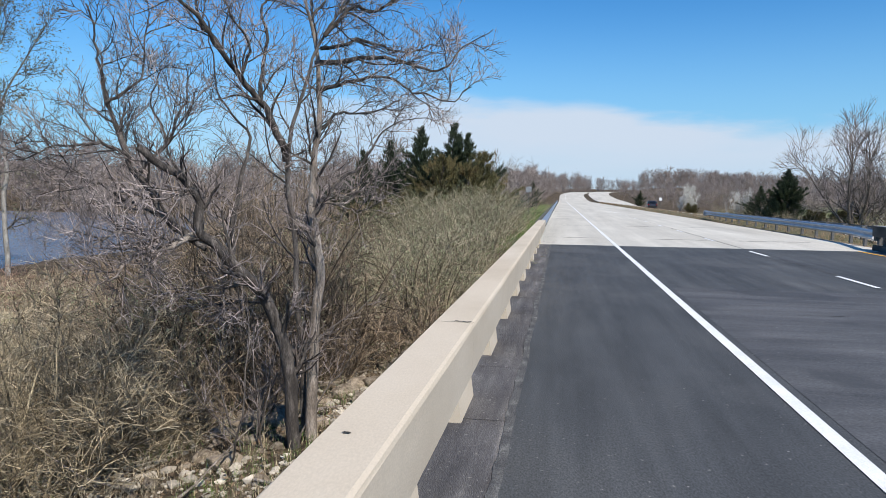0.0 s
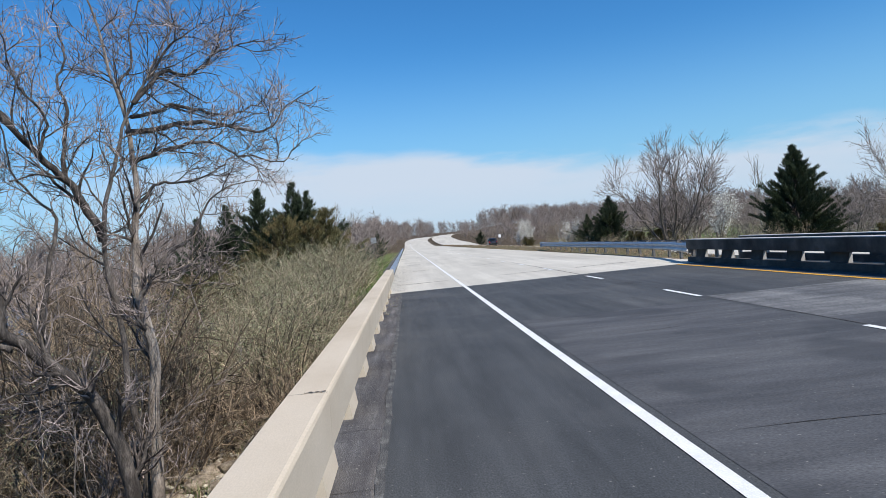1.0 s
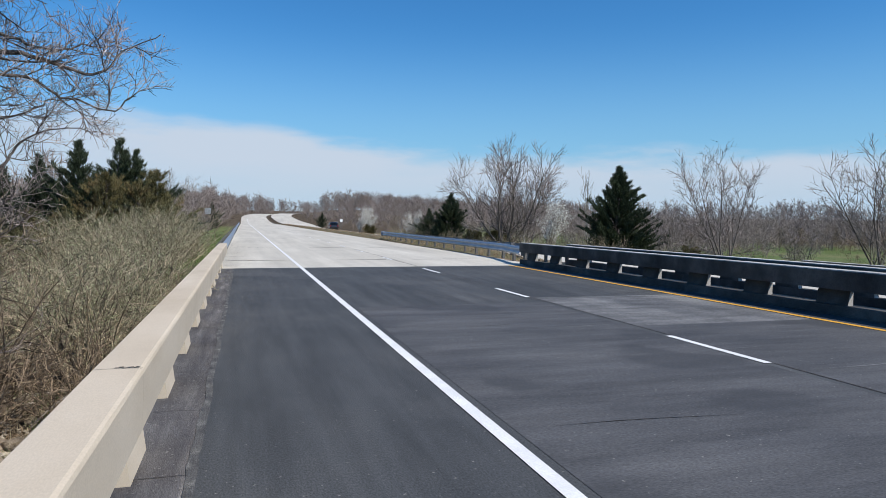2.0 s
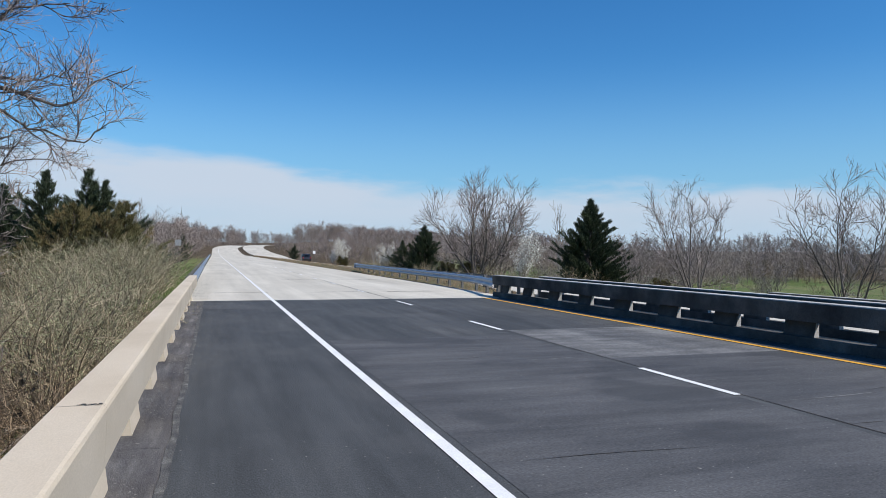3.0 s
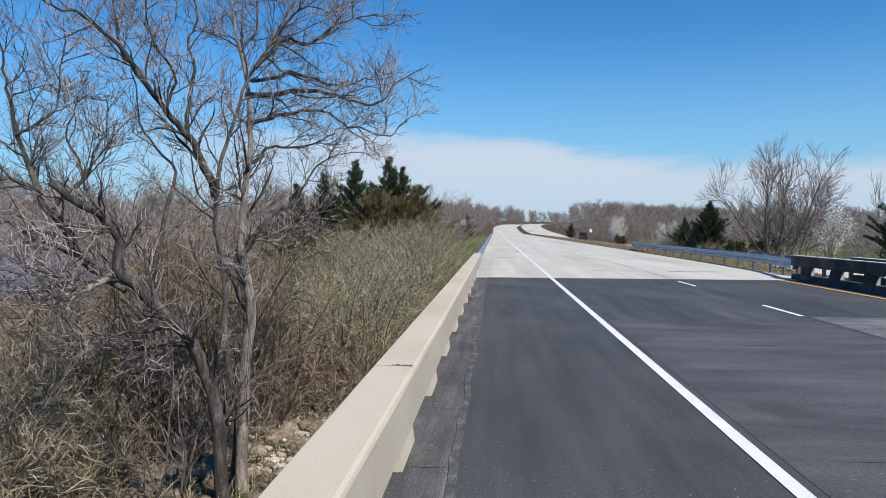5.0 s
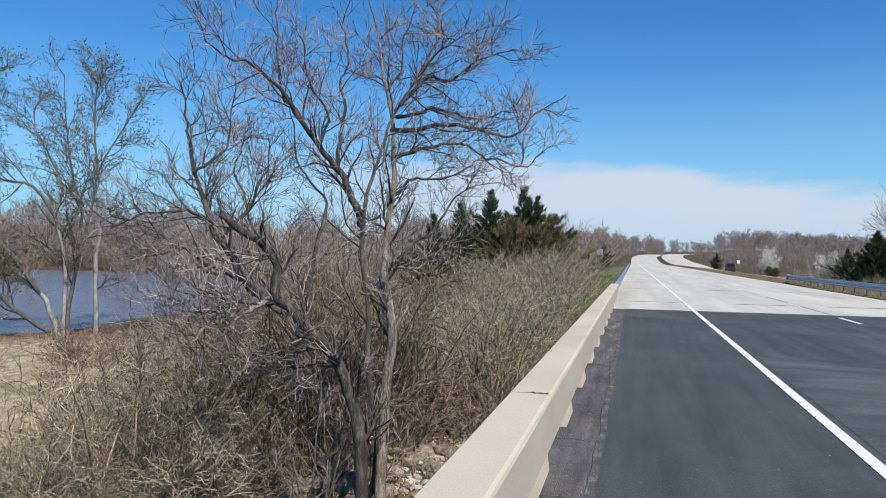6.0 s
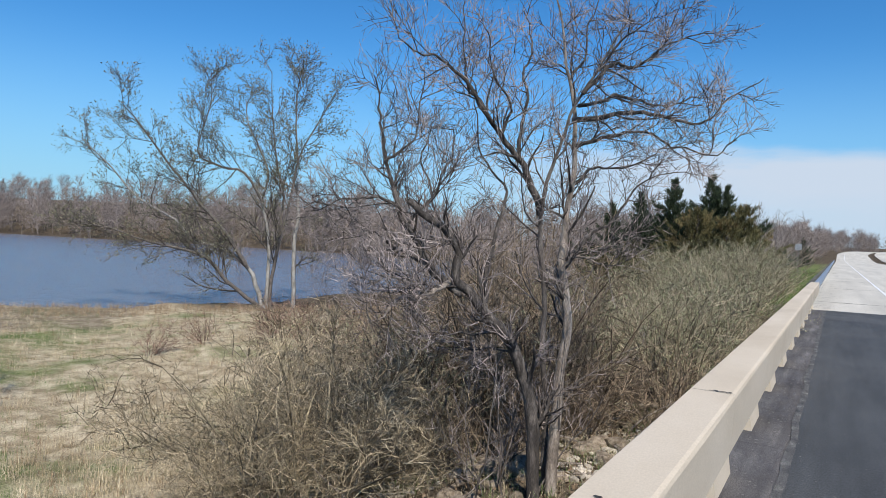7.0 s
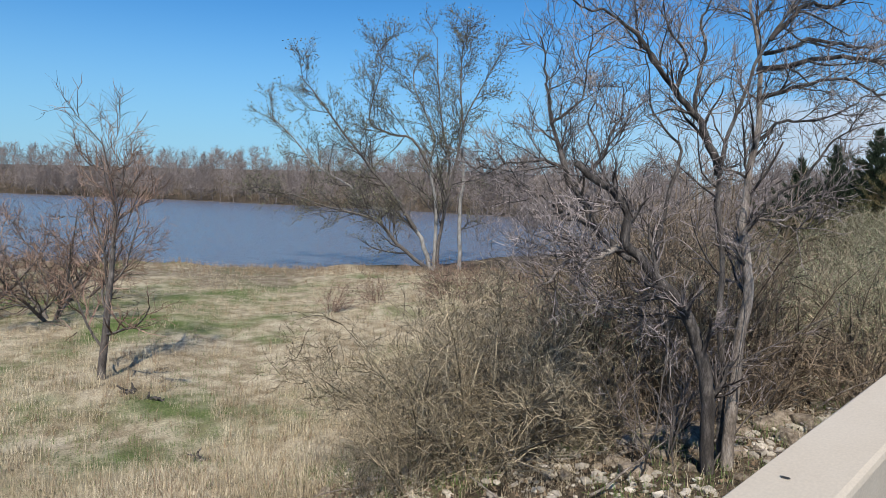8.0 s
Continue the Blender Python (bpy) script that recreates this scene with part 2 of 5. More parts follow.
LITTER = material("leaf_litter", [(0.12, 0.082, 0.052), (0.23, 0.165, 0.105)], 0.95, 3.0, 30, 0.0, vary=0.4, island=True)
CAR_PAINT = material("dark_blue_car_paint", [(0.009, 0.012, 0.02), (0.012, 0.016, 0.026)], 0.25, 1.0, 80, 0.0, spec=0.6)
CAR_GLASS = material("car_glass", [(0.01, 0.012, 0.014), (0.015, 0.017, 0.02)], 0.08, 1.0, 80, 0.0, spec=0.8)
RUBBER = material("tyre_rubber", [(0.012, 0.012, 0.012), (0.022, 0.022, 0.022)], 0.9, 6.0, 80, 0.2)
RIM = material("wheel_rim", [(0.35, 0.36, 0.37), (0.45, 0.46, 0.47)], 0.35, 3.0, 60, 0.0, metal=0.8)
TAIL = material("tail_light_lens", [(0.35, 0.012, 0.012), (0.42, 0.02, 0.018)], 0.2, 3.0, 60, 0.0)
SIGN_BACK = material("sign_back", [(0.30, 0.31, 0.32), (0.38, 0.39, 0.40)], 0.5, 3.0, 60, 0.0, metal=0.5)
SIGN_FACE = material("white_sign_face", [(0.72, 0.72, 0.72), (0.8, 0.8, 0.8)], 0.5, 3.0, 60, 0.0)

# soil of the ground sheet: straw, green and brown litter in patches, mud at the waterline
SOIL = bpy.data.materials.new("grassy_soil")
SOIL.use_nodes = True
st = SOIL.node_tree
sb = st.nodes["Principled BSDF"]
sb.inputs["Roughness"].default_value = 0.95
sb.inputs["Specular IOR Level"].default_value = 0.1
sco = st.nodes.new("ShaderNodeTexCoord")


def snoise(scale, detail=8.0, rough=0.62, stretch=(1, 1, 1)):
    mp = st.nodes.new("ShaderNodeMapping")
    mp.inputs["Scale"].default_value = stretch
    st.links.new(sco.outputs["Object"], mp.inputs[0])
    n = st.nodes.new("ShaderNodeTexNoise")
    n.inputs["Scale"].default_value, n.inputs["Detail"].default_value, n.inputs["Roughness"].default_value = scale, detail, rough
    st.links.new(mp.outputs[0], n.inputs["Vector"])
    return n.outputs[0]


def smix(fac, a, b, mode="MIX"):
    n = st.nodes.new("ShaderNodeMix")
    n.data_type, n.blend_type = "RGBA", mode
    for key, v in (("Factor", fac), ("A", a), ("B", b)):
        if isinstance(v, tuple):
            n.inputs[key].default_value = (*v, 1)
        elif isinstance(v, float):
            n.inputs[key].default_value = v
        else:
            st.links.new(v, n.inputs[key])
    return n.outputs["Result"]


def srange(v, a, b, lo=0.0, hi=1.0):
    n = st.nodes.new("ShaderNodeMapRange")
    n.interpolation_type = "SMOOTHSTEP"
    st.links.new(v, n.inputs[0])
    for i, q in enumerate((a, b, lo, hi)):
        n.inputs[i + 1].default_value = q
    return n.outputs[0]


s_xyz = st.nodes.new("ShaderNodeSeparateXYZ")
st.links.new(sco.outputs["Object"], s_xyz.inputs[0])
s_straw = smix(srange(snoise(1.9), 0.36, 0.64), (0.27, 0.21, 0.13), (0.53, 0.445, 0.305))
s_green = smix(srange(snoise(3.0), 0.3, 0.7), (0.075, 0.11, 0.03), (0.15, 0.185, 0.06))
s_meadow = smix(srange(snoise(0.22), 0.46, 0.66), s_straw, s_green)
# brown litter, its tones lowered to stand for shade under thickets
s_shaded_litter = smix(srange(snoise(2.6), 0.35, 0.65), (0.04, 0.03, 0.02), (0.155, 0.118, 0.078))
s_field = smix(srange(s_xyz.outputs[0], -9.5, -6.0), s_meadow, s_shaded_litter)          # litter under the thicket by the bridge, with the shade there in its colour
s_verge = smix(srange(snoise(0.5), 0.35, 0.7), (0.085, 0.135, 0.032), (0.20, 0.19, 0.085))
s_far = smix(srange(s_xyz.outputs[1], 24.0, 30.0), s_field, smix(srange(s_xyz.outputs[0], -8.0, -6.0), s_shaded_litter, s_verge))
s_far = smix(srange(s_xyz.outputs[1], 120.0, 190.0), s_far, s_shaded_litter)
s_right = smix(srange(snoise(0.12), 0.38, 0.62), (0.095, 0.135, 0.045), (0.155, 0.165, 0.075))
s_right = smix(srange(s_xyz.outputs[0], 23.0, 30.0), smix(srange(snoise(0.8), 0.35, 0.65), (0.19, 0.155, 0.10), (0.13, 0.125, 0.065)), s_right)
s_right = smix(srange(s_xyz.outputs[1], 150.0, 230.0), s_right, s_shaded_litter)
s_len = st.nodes.new("ShaderNodeVectorMath")
s_len.operation = "LENGTH"
st.links.new(sco.outputs["Object"], s_len.inputs[0])
s_right = smix(srange(s_len.outputs["Value"], 128.0, 150.0), s_right, s_shaded_litter)
s_all = smix(srange(s_xyz.outputs[0], 7.0, 9.0), s_far, s_right)
s_mud = smix(srange(s_xyz.outputs[2], -3.12, -2.92), (0.085, 0.062, 0.045), s_all)
s_tone = srange(snoise(28.0, 4.0), 0.25, 0.75, 0.62, 1.35)
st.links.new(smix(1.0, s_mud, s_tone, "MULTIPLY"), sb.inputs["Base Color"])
s_bump = st.nodes.new("ShaderNodeBump")
s_bump.inputs["Strength"].default_value, s_bump.inputs["Distance"].default_value = 0.7, 0.06
st.links.new(snoise(14.0, 6.0), s_bump.inputs["Height"])
st.links.new(s_bump.outputs[0], sb.inputs["Normal"])

# lake water: brownish, rippled, mirroring the sky
WATER = bpy.data.materials.new("lake_water")
WATER.use_nodes = True
wm = WATER.node_tree
wb = wm.nodes["Principled BSDF"]
wb.inputs["Base Color"].default_value = (0.145, 0.15, 0.18, 1)
wb.inputs["Roughness"].default_value = 0.16
wb.inputs["IOR"].default_value = 1.33
wco = wm.nodes.new("ShaderNodeTexCoord")
wmp = wm.nodes.new("ShaderNodeMapping")
wmp.inputs["Scale"].default_value = (0.6, 1.5, 1)
wm.links.new(wco.outputs["Object"], wmp.inputs[0])
wn = wm.nodes.new("ShaderNodeTexNoise")
wn.inputs["Scale"].default_value, wn.inputs["Detail"].default_value = 1.4, 5.0
wm.links.new(wmp.outputs[0], wn.inputs["Vector"])
wbump = wm.nodes.new("ShaderNodeBump")
wbump.inputs["Strength"].default_value, wbump.inputs["Distance"].default_value = 0.9, 0.22
wm.links.new(wn.outputs[0], wbump.inputs["Height"])
wm.links.new(wbump.outputs[0], wb.inputs["Normal"])


# ---- mesh helpers ----
def arrays_mesh(name, verts, faces, mat, smooth=False):
    """A mesh from an (n, 3) array and an (m, 3 or 4) array of corners."""
    verts, faces = np.asarray(verts, dtype=np.float32), np.asarray(faces, dtype=np.int32)
    me = bpy.data.meshes.new(name)
    k = faces.shape[1]
    me.vertices.add(len(verts))
    me.vertices.foreach_set("co", verts.ravel())
    me.loops.add(faces.size)
    me.loops.foreach_set("vertex_index", faces.ravel())
    me.polygons.add(len(faces))
    me.polygons.foreach_set("loop_start", np.arange(0, faces.size, k, dtype=np.int32))
    me.polygons.foreach_set("use_smooth", np.full(len(faces), smooth))
    me.materials.append(mat)
    me.update(calc_edges=True)
    return me


def under(ob, parent, label=""):
    if parent is not None:
        ob.parent = parent
    if label:
        ob["label"] = label
    return ob


def part(name, bm, mat, parent, label=""):
    """Links a bmesh as one mesh object under a thing or a part."""
    me = bpy.data.meshes.new(name)
    bm.to_mesh(me)
    bm.free()
    me.materials.append(mat)
    return under(new(name, me), parent, label)


def box(bm, x0, x1, y0, y1, z0, z1, bevel=0.0):
    made = bmesh.ops.create_cube(bm, size=1.0, matrix=Matrix.Translation(((x0 + x1) / 2, (y0 + y1) / 2, (z0 + z1) / 2)) @ Matrix.Diagonal((x1 - x0, y1 - y0, z1 - z0, 1)))
    if bevel:
        edges = list({e for v in made["verts"] for e in v.link_edges})
        bmesh.ops.bevel(bm, geom=edges, offset=bevel, segments=2, affect="EDGES")
    return made["verts"]


def prism(profile, y0, y1, ends=True):
    """A bmesh: a closed (x, z) outline drawn along y."""
    bm = bmesh.new()
    a = [bm.verts.new((x, y0, z)) for x, z in profile]
    b = [bm.verts.new((x, y1, z)) for x, z in profile]
    n = len(profile)
    for i in range(n):
        bm.faces.new((a[i], a[(i + 1) % n], b[(i + 1) % n], b[i]))
    if ends:
        bm.faces.new(a[::-1])
        bm.faces.new(b)
    bmesh.ops.recalc_face_normals(bm, faces=bm.faces)
    return bm


def empty(name, m=None, **tags):
    ob = new(name)
    ob.empty_display_size = 0.2
    if m is not None:
        ob.matrix_world = m
    return tagged(ob, **tags)


def smooth(a, b, v):
    t = np.clip((np.asarray(v, dtype=float) - a) / (b - a), 0, 1)
    return t * t * (3 - 2 * t)


# ---- the lie of the land ----
def road_shift(y):
    """How far the road has bent to the right at y."""
    y = np.asarray(y, dtype=float)
    return np.maximum(y - 322, 0) ** 2 / 800


def road_height(y):
    """The road lies level, then climbs past 240 m to a low crest."""
    return 4.6 * smooth(240, 420, y)


def far_lane_height(u, y):
    """The other carriageway: it lies lower and leans outward, and meets the near one's height far off."""
    return (-0.05 - (u - 9.7) * 0.066) * (1 - smooth(190, 260, y)) - 0.2 * smooth(24, 60, y) * (1 - smooth(175, 250, y)) + 0.35 * smooth(190, 260, y) + road_height(y)


WATER_Z = -3.1


def ground_height(x, y):
    x, y = np.asarray(x, dtype=float), np.asarray(y, dtype=float)
    u = x - road_shift(y)
    bank = smooth(19.5, 25, y)
    d = -2.5 - u
    left_bridge = -0.95 - 1.45 * smooth(0.5, 9, d)
    left_bank = -0.12 - 0.12 * smooth(0, 2.5, d) - 2.1 * smooth(2.8, 11, d)
    left = left_bridge * (1 - bank) + left_bank * bank - 0.62 * smooth(9, 36, d)
    mid = (-1.6) * (1 - bank) + (-0.1) * bank
    opp = (-0.05 - (np.clip(u, 9, 21) - 9.7) * 0.066) * (1 - smooth(190, 260, y)) - 0.1 - 0.2 * smooth(24, 60, y) * (1 - smooth(175, 250, y)) * smooth(9.9, 10.6, u) + 0.35 * smooth(190, 260, y) * smooth(9.2, 10.6, u)
    right = (-1.9) * (1 - bank) + opp * bank
    right = right - 1.7 * smooth(21, 34, u) * bank * (1 - smooth(85, 130, y)) - 0.7 * smooth(20, 40, u) * (1 - bank)
    right = right + 2.6 * smooth(21, 45, u) * smooth(100, 170, y) * (1 - smooth(52, 80, u))
    median = 0.36 * smooth(23, 33, y) * (1 - smooth(200, 250, y)) * np.exp(-((u - 9.5) / 0.75) ** 2) * bank
    z = left * (1 - smooth(-2.6, -2.35, u)) + smooth(-2.6, -2.35, u) * (mid * (1 - smooth(8.2, 8.8, u)) + right * smooth(8.2, 8.8, u)) + median
    z = z + road_height(y) * (1 - smooth(80, 170, u))
    off = smooth(0.4, 4, np.maximum(d, u - 21))
    z = z + off * (0.09 * np.sin(x * 0.9 + 1.3 * np.sin(y * 0.7)) * np.sin(y * 1.1 + 0.6) + 0.16 * np.sin(x * 0.23 + y * 0.17) * np.sin(y * 0.29 - 1))
    r = np.hypot(x, y)
    z = z + 5 * smooth(320, 1100, r) * (1 - smooth(-30, 5, u) * (1 - smooth(20, 60, u)))
    z = z + 5.5 * smooth(14, 70, -u) * smooth(60, 130, y) * smooth(-60, -25, x)
    # lake basin
    near = -0.67 * x + 0.74 * y - 43.0 + 0.8 * np.sin(0.3 * (x + y)) + 0.4 * np.sin(0.9 * (x + y))
    far = (131 - 0.02 * x + 5 * np.sin(x * 0.03) - 0.45 * np.maximum(-260 - x, 0)) - y
    side = -34 - x - np.maximum(y - 60, 0) * 0.55
    z = z + 16 * smooth(6, 110, -far) * smooth(-10, 60, side)
    wet = smooth(-1.5, 4, near) * smooth(-2, 8, far) * smooth(-2, 10, side)
    z = z * (1 - wet) + wet * (-4.4)
    return np.where((near < 6) & (x < -25) & (y < 60), np.maximum(z, np.where(wet > 0.02, -9, -3.02)), z)


def zat(x, y):
    return float(ground_height(x, y))


def axis(*pieces):
    """Coordinates by stretches of (from, to, step)."""
    out = [np.arange(a, b, s) for a, b, s in pieces]
    return np.unique(np.concatenate(out).round(4))


gx = axis((-2200, -500, 100), (-500, -120, 16), (-120, -45, 4), (-45, -3.2, 0.55), (-3.2, -2.2, 0.12), (-2.2, 8, 2), (8, 10.5, 0.3), (10.5, 24, 1.0), (24, 60, 2.0), (60, 130, 4), (130, 200, 12), (200, 2300, 110))
gy = axis((-2000, -200, 120), (-200, -30, 12), (-30, -6, 2), (-6, 34, 0.55), (34, 60, 1.2), (60, 180, 3.0), (180, 600, 6), (600, 2600, 120))
GX, GY = np.meshgrid(gx, gy, indexing="ij")
GZ = ground_height(GX, GY)
nx, ny = GX.shape
ii, jj = np.meshgrid(np.arange(nx - 1), np.arange(ny - 1), indexing="ij")
a = (ii * ny + jj).ravel()
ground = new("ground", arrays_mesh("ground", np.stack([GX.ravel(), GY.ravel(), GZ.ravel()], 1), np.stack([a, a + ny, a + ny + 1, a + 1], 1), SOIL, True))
tagged(ground, "straw and green meadow sloping down from the road to a lake", "ground", kind="structure")

lake = new("water", arrays_mesh("water", [(-1500, -40, WATER_Z), (-22, -40, WATER_Z), (-22, 420, WATER_Z), (-1500, 420, WATER_Z)], [(0, 1, 2, 3)], WATER))
tagged(lake, "blue-grey rippled lake water below brown woods", "lake", kind="structure")


# ---- roads ----
ROAD_Y0, DECK_END = -45.0, 21.8


def strip(name, u0, u1, y0, y1, lift, mat, parent=None, height=None, step=6.0, thick=0.0, label=""):
    """A band of road between two offsets, following the bend and the climb."""
    n = max(2, int((y1 - y0) / step) + 1) if y1 > 100 else 2
    ys = np.linspace(y0, y1, n)
    rows = []
    for u in (u0, u1):
        z = road_height(ys) if height is None else height(np.full(n, u), ys)
        rows.append(np.stack([u + road_shift(ys), ys, z + lift], 1))
    verts = [rows[0], rows[1]]
    q = np.arange(n - 1)
    faces = [np.stack([q, q + n, q + n + 1, q + 1], 1)]
    if thick:
        low = np.array([0, 0, thick])
        verts += [rows[0] - low, rows[1] - low]
        faces += [np.stack([q + 2 * n, q + 2 * n + 1, q + 3 * n + 1, q + 3 * n], 1), np.stack([q, q + 1, q + 2 * n + 1, q + 2 * n], 1), np.stack([q + n, q + 3 * n, q + 3 * n + 1, q + n + 1], 1)]
        faces += [np.array([(0, 2 * n, 3 * n, n), (n - 1, 2 * n - 1, 4 * n - 1, 3 * n - 1)])]
    ob = new(name, arrays_mesh(name, np.concatenate(verts), np.concatenate(faces), mat))
    return under(ob, parent, label)


deck = strip("bridge_deck", -2.08, 7.62, ROAD_Y0, DECK_END, 0.0, ASPHALT, thick=0.4)
tagged(deck, "dark grey asphalt surface of the near bridge", "road", kind="structure")
gutter = strip("gutter", -2.62, -2.08, ROAD_Y0, DECK_END, -0.004, GUTTER, thick=0.4)
tagged(gutter, "stained rough strip along the foot of the parapet", "gutter", kind="structure")
# the deck edge shares the rails' shade-darkened concrete
kerb = strip("deck_edge", 7.62, 7.98, ROAD_Y0, DECK_END + 0.6, 0.012, SHADED_CONCRETE, thick=0.42)
tagged(kerb, "weathered concrete edge of the bridge deck in shade tones", "deck edge", kind="structure")
road = strip("road", -2.62, 8.35, DECK_END, 530, -0.002, PAVEMENT, thick=0.25)
tagged(road, "pale concrete highway pavement bending away over a rise", "road", kind="structure")
far_deck = strip("bridge_deck", 9.45, 20.3, ROAD_Y0, DECK_END, -0.0, PAVEMENT, height=far_lane_height, thick=0.4)
tagged(far_deck, "pale concrete deck of the twin bridge", "road", kind="structure")
far_road = strip("road", 10.6, 20.2, DECK_END, 530, 0.0, PAVEMENT, height=far_lane_height, thick=0.25)
tagged(far_road, "pale concrete of the other carriageway", "road", kind="structure")

LANE_ASPHALT = material("lane_asphalt", [(0.054, 0.056, 0.061), (0.074, 0.075, 0.079), (0.094, 0.094, 0.096)], 0.9, 0.7, 80, 0.5, stretch=(0.5, 1.2, 1), grain=0.42, dist=0.006)
add_streaks(LANE_ASPHALT, (0.22, 1.5, 1), 1.5, 0.7, 1.35)
add_specks(LANE_ASPHALT, 26.0, 0.68, (0.24, 0.23, 0.215), 0.9)
add_specks(LANE_ASPHALT, 0.5, 0.55, (0.04, 0.042, 0.046), 0.6)
lane = strip("asphalt_patch", 0.09, 3.60, -30, 11.6, 0.003, LANE_ASPHALT, deck, label="slightly worn lane surface")
lane_b = strip("asphalt_patch", 3.74, 6.88, -30, 8.6, 0.004, LANE_ASPHALT, deck, label="slightly worn lane surface")
patch = strip("asphalt_patch", 3.74, 6.88, 8.6, 12.35, 0.004, WORN_ASPHALT, deck, label="older grey worn lane surface")
seam = strip("lane_seam", 3.722, 3.74, -30, 19.0, 0.005, GUTTER, deck)

seam_rng = random.Random(3)
for k in range(26):     # scuffs and healed cracks on the lanes
    y, u0 = seam_rng.uniform(3.5, 17), seam_rng.uniform(0.3, 6.0)
    ln = seam_rng.uniform(0.4, 1.9)
    bm = bmesh.new()
    lo, hi = [], []
    slant, w0 = seam_rng.uniform(-0.12, 0.2), seam_rng.uniform(0.006, 0.02)
    for i in range(9):
        u = u0 + ln * i / 8
        cy = y + slant * (u - u0) + 0.05 * noise.noise((u * 1.1, y, 2))
        w = w0 * (0.4 + abs(noise.noise((u * 3, y, 6)))) * math.sin(math.pi * (i + 0.5) / 9)
        lo.append(bm.verts.new((u, cy - w, 0.007)))
        hi.append(bm.verts.new((u, cy + w, 0.007)))
    for i in range(8):
        bm.faces.new((lo[i], lo[i + 1], hi[i + 1], hi[i]))
    part("scuff", bm, CRACK if k % 3 else WORN_ASPHALT, deck)
# ragged pale edge of the gutter, and its cross joints
bm = bmesh.new()
lo, hi = [], []
for i in range(150):
    y = -6 + i * 0.185
    e = -2.085 + 0.018 * noise.noise((y * 0.8, 0, 4)) + 0.015 * noise.noise((y * 4, 0, 9))
    lo.append(bm.verts.new((e - 0.035 - 0.05 * abs(noise.noise((y * 2.3, 1, 1))), y, 0.003)))
    hi.append(bm.verts.new((e + 0.02, y, 0.004)))
for i in range(149):
    bm.faces.new((lo[i], hi[i], hi[i + 1], lo[i + 1]))
part("ragged_edge", bm, PALE_EDGE, gutter, "crumbled pale edge of the strip")
for k in range(12):
    y = 2.6 + 1.45 * k
    bm = bmesh.new()
    lo, hi = [], []
    for i in range(7):
        u = -2.56 + 0.46 * i / 6
        cy = y + 0.05 * noise.noise((u * 4, y, 0))
        w = 0.0015 + 0.006 * abs(noise.noise((u * 7, y, 5)))
        lo.append(bm.verts.new((u, cy - w, 0.0005)))
        hi.append(bm.verts.new((u, cy + w, 0.0005)))
    for i in range(6):
        bm.faces.new((lo[i], lo[i + 1], hi[i + 1], hi[i]))
    part("cross_joint", bm, CRACK, gutter)

edge_line = strip("edge_line", -0.105, 0.008, ROAD_Y0, DECK_END, 0.006, WHITE_PAINT)
tagged(edge_line, "solid white painted line along the shoulder", "road marking", kind="structure")
edge_far = strip("edge_line", -0.105, 0.008, DECK_END, 500, 0.006, WHITE_PAINT)
tagged(edge_far, "solid white painted line along the shoulder", "road marking", kind="structure")
yellow = strip("yellow_line", 6.93, 7.05, ROAD_Y0, DECK_END, 0.006, YELLOW_PAINT)
tagged(yellow, "solid yellow painted line beside the median rail", "road marking", kind="structure")
for k in range(-2, 34):
    y = 5.9 + 6.53 * k
    dash = strip("lane_dash", 3.61, 3.71, y, y + 1.82, 0.008, WHITE_PAINT)
    tagged(dash, "short white painted lane dash", "road marking", "lane dashes", "structure")
# joints of the concrete pavement
for k, y in enumerate([25.9, 37.5, 49.0, 61.0, 73.0, 86.0]):
    for u0, u1 in ((-2.5, 0.1), (1.6, 3.5), (4.6, 7.0))[: 3 if k < 2 else 1]:
        bm = bmesh.new()
        n = 14
        lo, hi = [], []
        for i in range(n + 1):
            u = u0 + (u1 - u0) * i / n
            w = 0.03 + 0.09 * abs(noise.noise((u * 2.3, y, 0)))
            c = y + 0.06 * noise.noise((u * 0.9, y, 3))
            lo.append(bm.verts.new((u, c - w, 0.003)))
            hi.append(bm.verts.new((u, c + w, 0.003)))
        for i in range(n):
            bm.faces.new((lo[i], lo[i + 1], hi[i + 1], hi[i]))
        part("pavement_joint", bm, CRACK, road, "dark crumbled joint across the slabs")

strip("lane_seam", 3.725, 3.755, DECK_END, 36, 0.003, CRACK, road)
strip("lane_seam", 3.73, 3.745, 36, 120, 0.003, GUTTER, road)
bm = bmesh.new()
lo, hi = [], []
for i in range(260):     # silt and leaves washed against the median edge
    y = 22.2 + i * 0.42
    lo.append(bm.verts.new((8.2 - 0.1 * abs(noise.noise((y * 0.5, 3, 0))) - 0.16 * abs(noise.noise((y * 1.7, 5, 0))), y, 0.003)))
    hi.append(bm.verts.new((8.35, y, 0.003)))
for i in range(259):
    bm.faces.new((lo[i], hi[i], hi[i + 1], lo[i + 1]))
part("debris_strip", bm, LITTER, road, "brown leaf debris along the pavement's edge")

crack_rng = random.Random(12)
